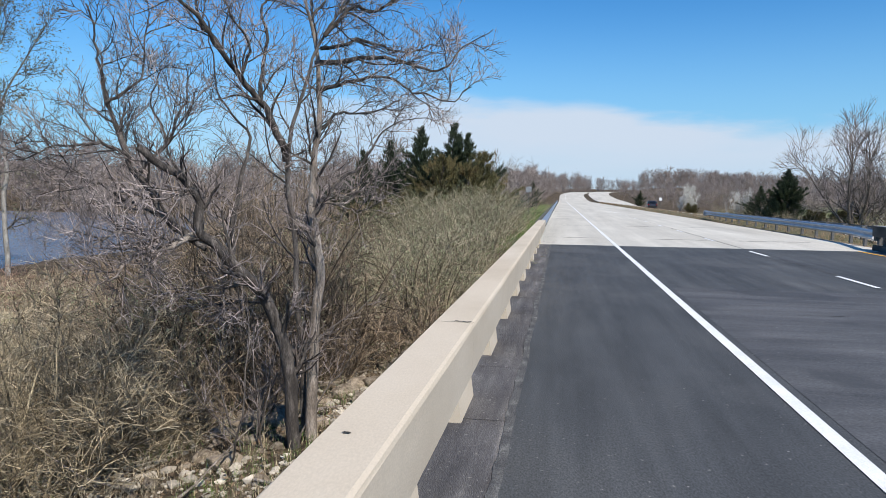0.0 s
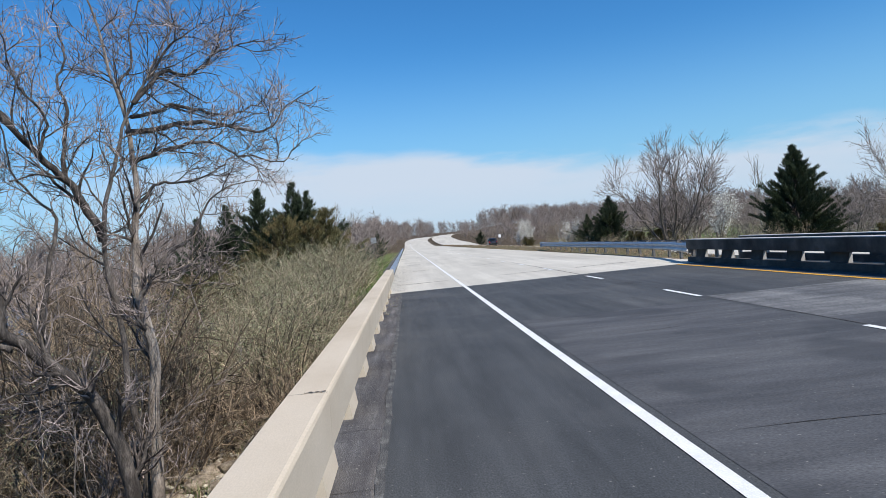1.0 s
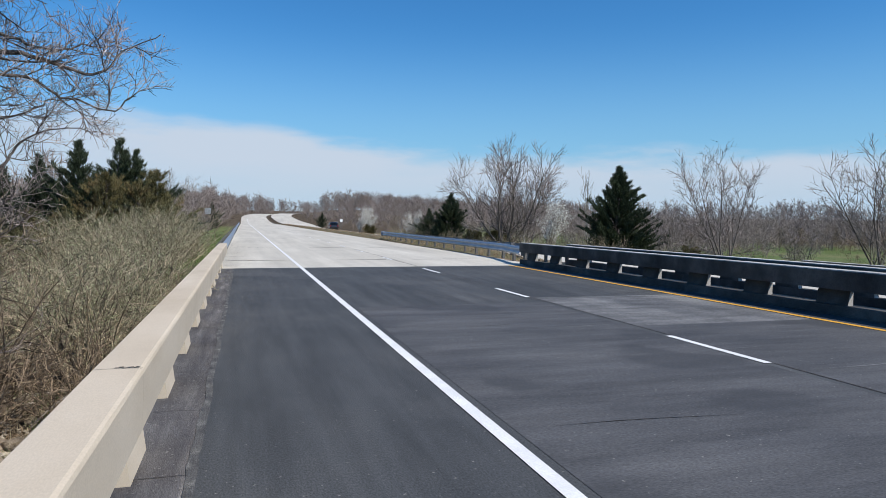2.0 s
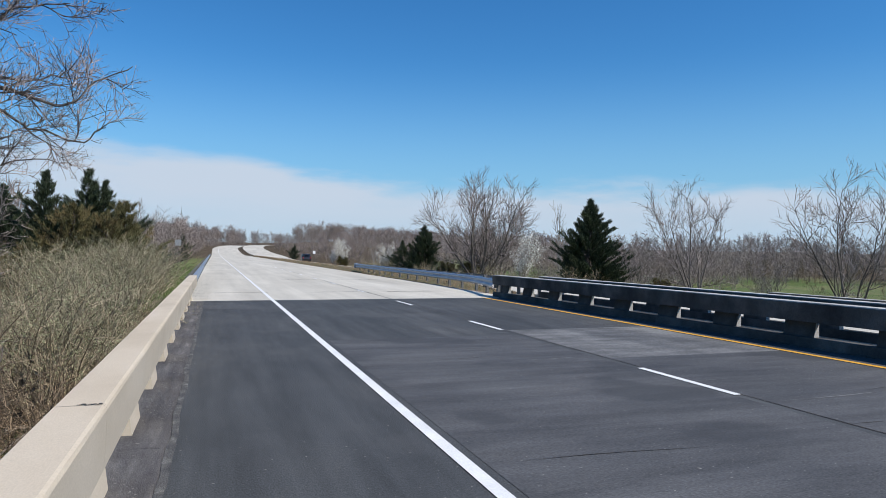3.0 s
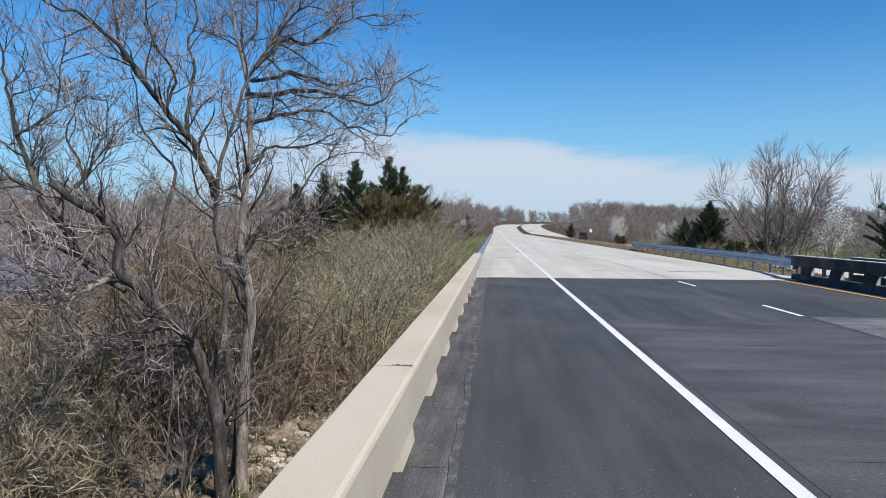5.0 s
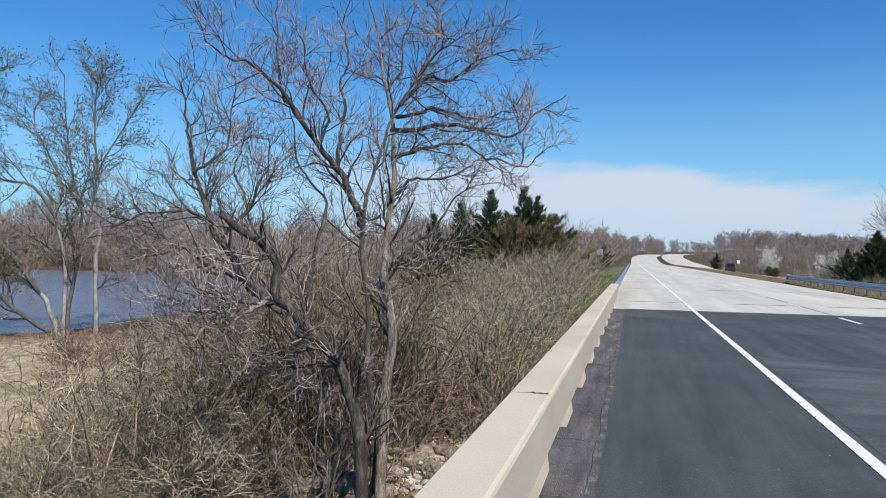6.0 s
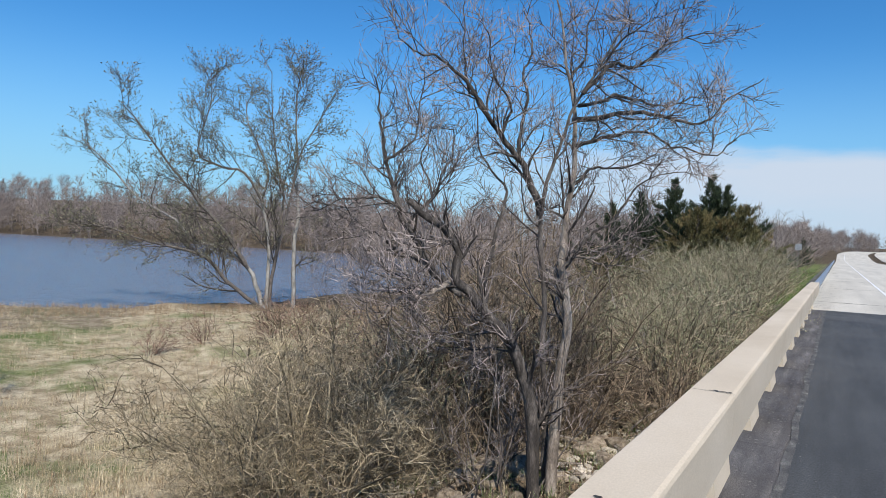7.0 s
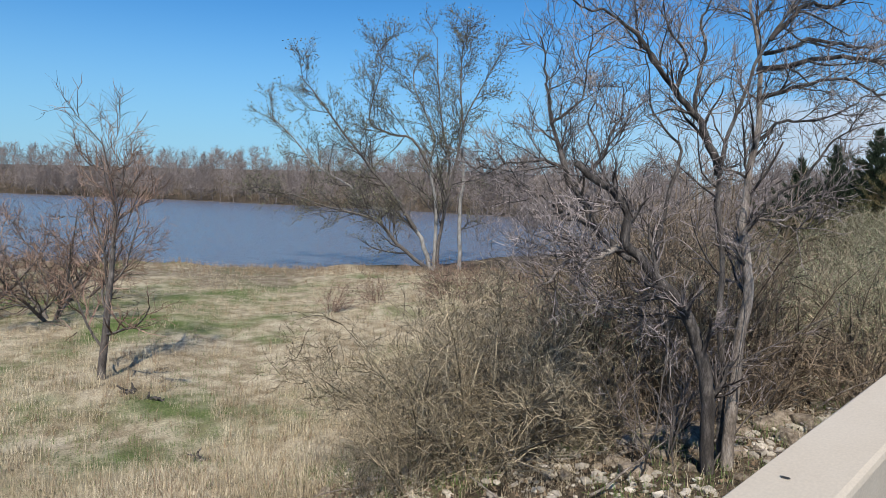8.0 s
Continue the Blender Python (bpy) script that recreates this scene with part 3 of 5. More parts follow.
for k in range(26):     # ragged cracks along the shoulder's outer edge
    y = 22.6 + 34 * (k / 26) ** 1.3
    u1 = -2.5 + crack_rng.uniform(0.25, 0.85)
    bm = bmesh.new()
    lo, hi = [], []
    for i in range(8):
        u = -2.55 + (u1 + 2.55) * i / 7
        cy = y + 0.12 * noise.noise((u * 3, y, 0))
        w = (0.015 + 0.05 * abs(noise.noise((u * 5, y, 5)))) * (1 - 0.7 * i / 7)
        lo.append(bm.verts.new((u, cy - w, 0.002)))
        hi.append(bm.verts.new((u, cy + w, 0.002)))
    for i in range(7):
        bm.faces.new((lo[i], lo[i + 1], hi[i + 1], hi[i]))
    part("shoulder_crack", bm, CRACK, road)


# ---- bridge rails ----
def wobble_prism(profile, y0, y1, step, amount):
    """A prism with stations along y, its edges slightly uneven."""
    bm = bmesh.new()
    n = max(1, int((y1 - y0) / step))
    rings = []
    for i in range(n + 1):
        y = y0 + (y1 - y0) * i / n
        rings.append([bm.verts.new((x + amount * noise.noise((y * 1.7, k, 0)), y, z + amount * noise.noise((y * 1.3, k, 5)))) for k, (x, z) in enumerate(profile)])
    m = len(profile)
    for p, q in zip(rings, rings[1:]):
        for k in range(m):
            bm.faces.new((p[k], p[(k + 1) % m], q[(k + 1) % m], q[k]))
    bm.faces.new(rings[0][::-1])
    bm.faces.new(rings[-1])
    bmesh.ops.recalc_face_normals(bm, faces=bm.faces)
    return bm


def bridge_rail(x_out, x_in, top, base, y_first, pitch, y0, y1, joints, mat, label, seg=0.5, curb=0.0, lit_mat=None):
    """A concrete rail: a deep beam on flared posts. x_in is the traffic face; it may lie on either side of x_out."""
    s = 1 if x_in > x_out else -1
    rail = empty("bridge_parapet", label=label, category="bridge rail", kind="structure")
    w = abs(x_in - x_out)
    drop = 0.32
    prof = [(x_out, top - drop), (x_out, top - 0.02), (x_out + s * 0.02, top), (x_in - s * 0.022, top), (x_in - s * 0.006, top - 0.007), (x_in, top - 0.024), (x_in - s * 0.004, top - 0.15), (x_in - s * 0.012, top - drop)]
    if curb:
        part("kerb", prism([(x_out, base - 0.1), (x_out, base + curb), (x_in - s * 0.03, base + curb), (x_in - s * 0.015, base - 0.1)], y0, y1), mat, rail)
    cuts = [y0] + [j for j in joints if y0 < j < y1] + [y1]
    for p, q in zip(cuts, cuts[1:]):
        part("beam", wobble_prism(prof, p + 0.001, q - 0.001, seg, 0.003), mat, rail)
        # thin paler layer added over the top, sunlight put into its colour
        if lit_mat:
            part("cap", prism([(x_out + s * 0.008, top - 0.004), (x_out + s * 0.012, top + 0.012), (x_in - s * 0.012, top + 0.012), (x_in - s * 0.008, top - 0.004)], p + 0.004, q - 0.004), lit_mat, rail, "paler layer on the beam, its colour standing for sunlight")
    y = y_first - pitch * int((y_first - y0) / pitch)
    me = None
    while y < y1 - 0.3:
        if me is None:
            bm = bmesh.new()
            hi, lo = top - drop, base + curb - 0.02
            f = [(x_in - s * 0.19, hi), (x_in - s * 0.13, lo)]
            ring = [[bm.verts.new((xx, yy, z)) for xx, yy in ((x_out + s * 0.02, 0.0), (x_out + s * 0.02, 0.66), (xf, 0.66), (xf, 0.0))] for xf, z in f]
            for k in range(4):
                bm.faces.new((ring[0][k], ring[0][(k + 1) % 4], ring[1][(k + 1) % 4], ring[1][k]))
            bm.faces.new(ring[0])
            bm.faces.new(ring[1][::-1])
            bmesh.ops.recalc_face_normals(bm, faces=bm.faces)
            ob = part("post", bm, mat, rail)
            me = ob.data
            if lit_mat:
                # thin paler plate added on the near end, coloured as sunlit
                bm = bmesh.new()
                c = [(x_out + s * 0.024, hi - 0.004), (x_out + s * 0.024, lo), (f[1][0] - s * 0.004, lo), (f[0][0] - s * 0.004, hi - 0.004)]
                a = [bm.verts.new((xx, -0.004, z)) for xx, z in c]
                b = [bm.verts.new((xx, 0.01, z)) for xx, z in c]
                bm.faces.new(a)
                bm.faces.new(b[::-1])
                for k in range(4):
                    bm.faces.new((a[k], b[k], b[(k + 1) % 4], a[(k + 1) % 4]))
                bmesh.ops.recalc_face_normals(bm, faces=bm.faces)
                end = part("end_face", bm, lit_mat, ob, "paler plate on the post's end, its colour standing for sunlight").data
        else:
            ob = under(new("post", me), rail)
            if lit_mat:
                under(new("end_face", end), ob, "paler plate on the post's end, its colour standing for sunlight")
        ob.location = (0, y, 0)
        y += pitch
    return rail


LEFT_JOINTS = [3.52 + 9.1 * k for k in range(-5, 3)]
left_rail = bridge_rail(-2.54, -2.285, 0.757, 0.0, 3.95, 2.0, ROAD_Y0, 22.4, LEFT_JOINTS, BRIDGE, "cream concrete bridge parapet on short flared posts, worn at the joints")
bm = bmesh.new()
for k in range(9):      # spalls beside the joint on the top
    c = Vector((-2.42 + 0.013 * k, 3.535 + 0.03 * noise.noise((k * 0.8, 2, 0)), 0.761))
    r = 0.007 + 0.016 * abs(noise.noise((k * 1.3, 0, 7)))
    bm.faces.new([bm.verts.new(c + Vector((r * math.cos(q), 0.8 * r * math.sin(q), 0))) for q in (0, 1.1, 2.3, 3.4, 4.9)])
part("spall", bm, CRACK, left_rail, "dark spalled patch at the joint")
bm = bmesh.new()
bm.faces.new([bm.verts.new((-2.445 + 0.016 * math.cos(q), 1.54 + 0.009 * math.sin(q), 0.7605)) for q in (0, 1.0, 2.2, 3.0, 4.2, 5.3)])
part("stain", bm, CRACK, left_rail, "small dark spot on the top")
# the crack across the top at the joint
bm = bmesh.new()
for k in range(10):
    u = -2.53 + 0.024 * k
    c0, c1 = 3.52 + 0.006 * noise.noise((k, 0, 0)), 3.52 + 0.006 * noise.noise((k + 1, 0, 0))
    bm.faces.new([bm.verts.new(p) for p in ((u, c0 - 0.0018, 0.760), (u + 0.024, c1 - 0.0018, 0.760), (u + 0.024, c1 + 0.0018, 0.760), (u, c0 + 0.0018, 0.760))])
part("joint_seal", bm, CRACK, left_rail)

right_rail = bridge_rail(7.93, 7.66, 0.745, 0.012, 8.8, 1.815, ROAD_Y0, 22.6, [4.0 + 9.2 * k for k in range(-5, 3)], SHADED_CONCRETE, "weathered grey concrete median rail in shade tones, openings between its posts", 1.0, 0.15, SUNLIT_CONCRETE)
twin_rail = bridge_rail(9.5, 9.77, 0.69, -0.06, 8.0, 1.84, ROAD_Y0, 22.6, [4.0 + 9.2 * k for k in range(-5, 3)], SHADED_CONCRETE, "weathered grey concrete inner rail of the twin bridge in shade tones", 1.0, 0.2, SUNLIT_CONCRETE)
outer_rail = bridge_rail(20.3, 20.03, 0.03, -0.74, 8.0, 1.84, ROAD_Y0, 22.6, [4.0 + 9.2 * k for k in range(-5, 3)], SHADED_CONCRETE, "weathered grey concrete outer rail of the twin bridge in shade tones", 1.0, 0.2, SUNLIT_CONCRETE)


# ---- steel guardrails ----
W_PROFILE = [(0.0, -0.155), (0.035, -0.14), (0.08, -0.10), (0.08, -0.06), (0.015, -0.02), (0.0, 0.0), (0.015, 0.02), (0.08, 0.06), (0.08, 0.10), (0.035, 0.14), (0.0, 0.155)]


def guardrail(line, side, top, label, spacing=1.9, end_plate=True):
    """A corrugated beam along (x, y) stations, bulging to side (+1 or -1 in x), on steel posts with blocks."""
    rail = empty("guardrail", label=label, category="guardrail", kind="structure")
    line = np.array(line, dtype=float)
    length = np.r_[0, np.cumsum(np.hypot(*np.diff(line, axis=0).T))]
    pos = np.arange(0, length[-1], spacing / 2)
    xs, ys = np.interp(pos, length, line[:, 0]), np.interp(pos, length, line[:, 1])
    tops = top + road_height(ys)
    m = len(W_PROFILE)
    prof = np.array(W_PROFILE)
    verts = []
    for x, y, z in zip(xs, ys, tops):
        for px, pz in prof:
            verts.append((x + side * px, y, z - 0.155 + pz))
        for px, pz in prof:
            verts.append((x + side * (px - 0.006), y, z - 0.155 + pz))
    n, faces = len(xs), []
    for i in range(n - 1):
        for k in range(m - 1):
            b, c = i * 2 * m + k, (i + 1) * 2 * m + k
            faces.append((b, b + 1, c + 1, c))
            faces.append((b + m, c + m, c + m + 1, b + m + 1))
    beam = under(new("beam", arrays_mesh("beam", verts, faces, STEEL, True)), rail)
    me_post = me_block = None
    for i in range(0, n, 2):
        if me_post is None:
            bm = bmesh.new()
            box(bm, -0.05, 0.05, -0.08, 0.045, -1.0, 0.0, 0.008)
            p = part("post", bm, POST_STEEL, rail)
            bm = bmesh.new()
            box(bm, -0.045, 0.045, -0.07, 0.07, -0.17, 0.17, 0.008)
            b = part("spacer_block", bm, POST_STEEL, rail)
            me_post, me_block = p.data, b.data
        else:
            p, b = under(new("post", me_post), rail), under(new("spacer_block", me_block), rail)
        p.location = (xs[i] - side * 0.155, ys[i], tops[i] - 0.01)
        b.location = (xs[i] - side * 0.055, ys[i], tops[i] - 0.155)
    if end_plate:
        bm = bmesh.new()
        box(bm, xs[-1] - 0.16, xs[-1] + 0.16, ys[-1] - 0.03, ys[-1] + 0.05, tops[-1] - 0.36, tops[-1] + 0.04, 0.03)
        part("end_terminal", bm, STEEL, rail, "blunt end plate of the rail")
    return rail


ys_l = np.linspace(22.45, 150, 40)
guardrail([(-2.42 - 0.002 * (y - 22) + float(road_shift(y)), y) for y in ys_l], 1, 0.74, "galvanised steel guardrail along the grassy verge")
guardrail([(7.75, 22.65), (8.35, 26), (8.55, 32), (8.65, 44), (8.95, 54.5)], -1, 0.61, "galvanised steel guardrail flaring off the median rail")
guardrail([(9.7, 22.65), (9.85, 30), (9.8, 40), (9.6, 51)], 1, 0.56, "galvanised steel guardrail of the other carriageway")


# ---- growing plants ----
def tube_arrays(polys, sides):
    """Tapering tubes round polylines [(points, radii)], grouped by their number of points."""
    groups = {}
    for pts, rad in polys:
        groups.setdefault(len(pts), []).append((pts, rad))
    verts, faces, base = [], [], 0
    ang = np.arange(sides) * 2 * np.pi / sides
    for k, some in groups.items():
        P = np.array([s[0] for s in some], dtype=float)
        R = np.array([s[1] for s in some], dtype=float)
        T = np.gradient(P, axis=1)
        T /= np.linalg.norm(T, axis=2, keepdims=True) + 1e-9
        ref = np.where(np.abs(T[:, :1, 2:3]) > 0.8, np.array([1.0, 0, 0]), np.array([0, 0, 1.0]))
        U = np.cross(T, np.broadcast_to(ref, T.shape))
        U /= np.linalg.norm(U, axis=2, keepdims=True) + 1e-9
        V = np.cross(T, U)
        ring = P[:, :, None] + R[:, :, None, None] * (np.cos(ang)[:, None] * U[:, :, None] + np.sin(ang)[:, None] * V[:, :, None])
        m = len(some)
        verts.append(ring.reshape(-1, 3))
        i = np.arange(m)[:, None, None] * k * sides + np.arange(k - 1)[None, :, None] * sides
        s0, s1 = np.arange(sides), (np.arange(sides) + 1) % sides
        quad = np.stack([i + s0, i + s1, i + sides + s1, i + sides + s0], -1).reshape(-1, 4) + base
        faces.append(quad)
        base += m * k * sides
    return np.concatenate(verts), np.concatenate(faces)


def ribbon_arrays(polys, seed=0):
    """Thin tapering ribbons round polylines, each turned at random: for twigs a few millimetres thick."""
    groups = {}
    for pts, rad in polys:
        groups.setdefault(len(pts), []).append((pts, rad))
    verts, faces, base = [], [], 0
    nrng = np.random.default_rng(seed)
    for k, some in groups.items():
        P = np.array([s[0] for s in some], dtype=float)
        R = np.array([s[1] for s in some], dtype=float)
        m = len(some)
        d = P[:, -1] - P[:, 0]
        side = np.cross(d, nrng.normal(0, 1, (m, 3)))
        side /= np.linalg.norm(side, axis=1, keepdims=True) + 1e-9
        W = side[:, None] * R[:, :, None] * 1.15
        verts.append(np.stack([P - W, P + W], 2).reshape(-1, 3))
        i = np.arange(m)[:, None] * 2 * k + np.arange(k - 1)[None] * 2
        faces.append(np.stack([i, i + 1, i + 3, i + 2], -1).reshape(-1, 4) + base)
        base += m * 2 * k
    return np.concatenate(verts), np.concatenate(faces)


def ribbons(name, polys, mat, parent=None, label=""):
    v, f = ribbon_arrays(polys, len(polys))
    return tagged(under(new(name, arrays_mesh(name, v, f, mat)), parent, label), kind="stuff")


def tubes(name, polys, sides, mat, parent=None, label="", smooth_shade=True):
    v, f = tube_arrays(polys, sides)
    return under(new(name, arrays_mesh(name, v, f, mat, smooth_shade)), parent, label)


def leaf_arrays(rng, points, size, per=1, squeeze=0.45, up=0.0, scatter=0.0, along=None):
    """Small pointed leaves turned at random round the points."""
    pts = np.repeat(np.asarray(points, dtype=float), per, axis=0)
    n = len(pts)
    if scatter:
        pts = pts + rng.normal(0, scatter, (n, 3))
    d = rng.normal(0, 1, (n, 3))
    d[:, 2] += up
    if along is not None:
        d = 0.45 * d + np.repeat(np.asarray(along, dtype=float), per, axis=0)
    d /= np.linalg.norm(d, axis=1, keepdims=True)
    e = np.cross(d, rng.normal(0, 1, (n, 3)))
    e /= np.linalg.norm(e, axis=1, keepdims=True) + 1e-9
    s = (size * rng.uniform(0.6, 1.4, n))[:, None]
    v = np.stack([pts - s * squeeze * 0.55 * e, pts + s * squeeze * 0.55 * e, pts + s * d], 1).reshape(-1, 3)
    return v, np.arange(3 * n).reshape(-1, 3)


def turn_from(rng, d, angle):
    """A direction at that angle from d, turned about it at random."""
    ax = d.orthogonal().normalized()
    ax.rotate(Matrix.Rotation(rng.uniform(0, 2 * math.pi), 3, d))
    out = d.copy()
    out.rotate(Matrix.Rotation(angle, 3, ax))
    return out


def shoot(rng, start, d, length, r, segs, crook, lift, tip=0.35):
    """One crooked branch: its points, directions and radii."""
    pts, dirs, rad = [tuple(start)], [d.copy()], [r]
    p, d = Vector(start), d.copy()
    step = length / segs
    for i in range(segs):
        d = d + Vector((rng.gauss(0, crook), rng.gauss(0, crook), rng.gauss(0, crook) + lift))
        d.normalize()
        p = p + d * step
        pts.append(tuple(p))
        dirs.append(d.copy())
        rad.append(r * (1 - (1 - tip) * (i + 1) / segs))
    return pts, dirs, rad


def branch_off(rng, parent, spec, level, out, reach=1.0):
    """Children along a parent (pts, dirs, rad), down the levels of the spec: dicts of n, length, angle, crook, lift, segs, thin, start."""
    if level >= len(spec):
        return
    s = spec[level]
    pts, dirs, rad = parent
    k = len(pts) - 1
    count = max(1, int(round(s["n"] * reach * rng.uniform(0.8, 1.2))))
    for i in range(count):
        t = s["start"] + (1 - s["start"]) * (i + rng.random()) / count
        f = min(t * k, k - 1e-4)
        j = int(f)
        w = f - j
        p = Vector(pts[j]).lerp(Vector(pts[j + 1]), w)
        r = rad[j] + (rad[j + 1] - rad[j]) * w
        d = turn_from(rng, dirs[j + 1], radians(rng.gauss(s["angle"], 12)))
        d.z += s["lift"] * 1.5
        d.normalize()
        length = s["length"] * rng.uniform(0.55, 1.25) * (1.1 - 0.55 * t) * min(1.0, 0.45 + 0.6 * reach)
        child = shoot(rng, p, d, length, max(r * s["thin"], s["rmin"]), s["segs"], s["crook"], s["lift"])
        out[level].append(child)
        branch_off(rng, child, spec, level + 1, out)


def lv(n, length, angle, crook, lift, segs, thin, rmin, start=0.15):
    return dict(n=n, length=length, angle=angle, crook=crook, lift=lift, segs=segs, thin=thin, rmin=rmin, start=start)


def polys(some):
    return [(p, r) for p, _, r in some]


def guided(points, r0, r1, sub=3, power=0.8, crook=0.012):
    """A limb through a few guide points, smoothed and slightly crooked."""
    P = [Vector(p) for p in points]
    out = []
    for i in range(len(P) - 1):
        p0, p1, p2, p3 = P[max(i - 1, 0)], P[i], P[i + 1], P[min(i + 2, len(P) - 1)]
        for k in range(sub):
            t = k / sub
            q = 0.5 * ((2 * p1) + (p2 - p0) * t + (2 * p0 - 5 * p1 + 4 * p2 - p3) * t * t + (3 * p1 - p0 - 3 * p2 + p3) * t ** 3)
            out.append(q + crook * noise.noise_vector(q * 3) + (0.5 * crook * noise.noise_vector(q * 9) if crook > 0.02 else Vector()))
    out.append(P[-1])
    n = len(out) - 1
    dirs = [(out[min(i + 1, n)] - out[max(i - 1, 0)]).normalized() for i in range(n + 1)]
    rad = [r0 + (r1 - r0) * (i / n) ** power for i in range(n + 1)]
    return [tuple(p) for p in out], dirs, rad


# ---- the leaning tree beside the parapet ----
def roadside_tree():
    rng = random.Random(11)
    z0 = zat(-4.3, 6.1)
    off = Vector((-4.3, 6.1, z0))
    tree = empty("tree", pose(*off), label="bare crooked tree of several grey trunks beside the parapet", category="tree")
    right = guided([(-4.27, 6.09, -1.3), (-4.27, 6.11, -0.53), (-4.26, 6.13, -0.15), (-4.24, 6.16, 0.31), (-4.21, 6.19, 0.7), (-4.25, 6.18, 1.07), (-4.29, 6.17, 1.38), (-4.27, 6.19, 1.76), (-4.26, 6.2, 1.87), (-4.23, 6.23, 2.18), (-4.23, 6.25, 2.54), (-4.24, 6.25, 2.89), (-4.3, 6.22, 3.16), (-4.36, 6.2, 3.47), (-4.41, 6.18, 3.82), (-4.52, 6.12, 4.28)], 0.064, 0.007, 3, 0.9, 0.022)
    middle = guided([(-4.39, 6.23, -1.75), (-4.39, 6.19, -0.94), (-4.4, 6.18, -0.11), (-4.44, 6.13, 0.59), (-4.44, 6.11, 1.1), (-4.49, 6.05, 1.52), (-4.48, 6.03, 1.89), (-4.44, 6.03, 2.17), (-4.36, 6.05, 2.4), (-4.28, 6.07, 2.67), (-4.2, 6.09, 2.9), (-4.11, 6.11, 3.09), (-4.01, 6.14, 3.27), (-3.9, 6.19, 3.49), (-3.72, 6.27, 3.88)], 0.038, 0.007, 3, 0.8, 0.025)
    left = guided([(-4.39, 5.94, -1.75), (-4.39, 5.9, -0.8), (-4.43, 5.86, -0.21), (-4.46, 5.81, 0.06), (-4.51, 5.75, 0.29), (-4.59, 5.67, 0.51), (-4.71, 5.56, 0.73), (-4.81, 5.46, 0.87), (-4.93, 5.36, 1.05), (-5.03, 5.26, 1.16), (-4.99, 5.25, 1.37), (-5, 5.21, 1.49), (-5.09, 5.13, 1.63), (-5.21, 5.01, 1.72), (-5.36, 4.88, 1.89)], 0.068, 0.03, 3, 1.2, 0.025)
    limbs = []

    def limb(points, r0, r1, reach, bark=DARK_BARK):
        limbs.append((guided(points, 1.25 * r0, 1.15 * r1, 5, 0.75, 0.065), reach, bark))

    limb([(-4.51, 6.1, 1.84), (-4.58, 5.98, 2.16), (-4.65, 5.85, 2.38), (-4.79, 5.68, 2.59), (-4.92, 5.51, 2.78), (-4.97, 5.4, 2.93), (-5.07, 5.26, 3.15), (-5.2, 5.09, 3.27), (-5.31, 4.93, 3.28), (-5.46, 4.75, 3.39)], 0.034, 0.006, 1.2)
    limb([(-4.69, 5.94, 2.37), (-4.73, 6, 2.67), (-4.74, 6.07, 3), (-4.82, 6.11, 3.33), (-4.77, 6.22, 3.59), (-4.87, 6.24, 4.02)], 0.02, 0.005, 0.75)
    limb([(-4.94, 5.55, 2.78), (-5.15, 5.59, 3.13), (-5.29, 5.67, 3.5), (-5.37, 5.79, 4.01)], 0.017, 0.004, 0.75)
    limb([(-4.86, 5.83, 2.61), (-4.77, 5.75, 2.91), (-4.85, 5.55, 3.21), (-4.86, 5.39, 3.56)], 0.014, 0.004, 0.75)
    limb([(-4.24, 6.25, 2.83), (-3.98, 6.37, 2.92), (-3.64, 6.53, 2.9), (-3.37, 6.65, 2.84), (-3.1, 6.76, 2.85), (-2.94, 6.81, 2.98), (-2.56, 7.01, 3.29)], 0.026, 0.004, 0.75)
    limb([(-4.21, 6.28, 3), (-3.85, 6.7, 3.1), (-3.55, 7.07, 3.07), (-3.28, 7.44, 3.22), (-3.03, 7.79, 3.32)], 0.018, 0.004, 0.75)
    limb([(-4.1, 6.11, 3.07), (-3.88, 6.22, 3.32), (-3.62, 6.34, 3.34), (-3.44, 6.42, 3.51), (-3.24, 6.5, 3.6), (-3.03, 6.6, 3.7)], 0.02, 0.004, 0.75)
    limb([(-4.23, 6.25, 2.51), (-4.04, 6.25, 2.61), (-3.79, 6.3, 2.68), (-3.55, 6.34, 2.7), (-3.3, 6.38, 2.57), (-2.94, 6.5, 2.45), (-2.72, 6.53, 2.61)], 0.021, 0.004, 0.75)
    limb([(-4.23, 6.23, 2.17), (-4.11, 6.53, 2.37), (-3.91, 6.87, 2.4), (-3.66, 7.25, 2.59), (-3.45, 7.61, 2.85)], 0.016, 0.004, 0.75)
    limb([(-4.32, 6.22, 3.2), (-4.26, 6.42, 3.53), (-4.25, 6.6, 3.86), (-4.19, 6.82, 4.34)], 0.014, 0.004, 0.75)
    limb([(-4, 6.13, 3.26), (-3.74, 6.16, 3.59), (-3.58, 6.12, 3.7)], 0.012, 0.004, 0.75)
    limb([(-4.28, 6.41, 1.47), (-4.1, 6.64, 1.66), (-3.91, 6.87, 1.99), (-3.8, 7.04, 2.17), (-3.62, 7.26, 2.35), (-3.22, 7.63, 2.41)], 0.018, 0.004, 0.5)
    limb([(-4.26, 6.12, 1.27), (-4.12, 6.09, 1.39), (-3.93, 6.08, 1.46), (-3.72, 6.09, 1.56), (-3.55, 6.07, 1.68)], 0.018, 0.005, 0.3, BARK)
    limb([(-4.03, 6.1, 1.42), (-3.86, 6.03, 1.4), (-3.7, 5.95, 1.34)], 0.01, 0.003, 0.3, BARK)
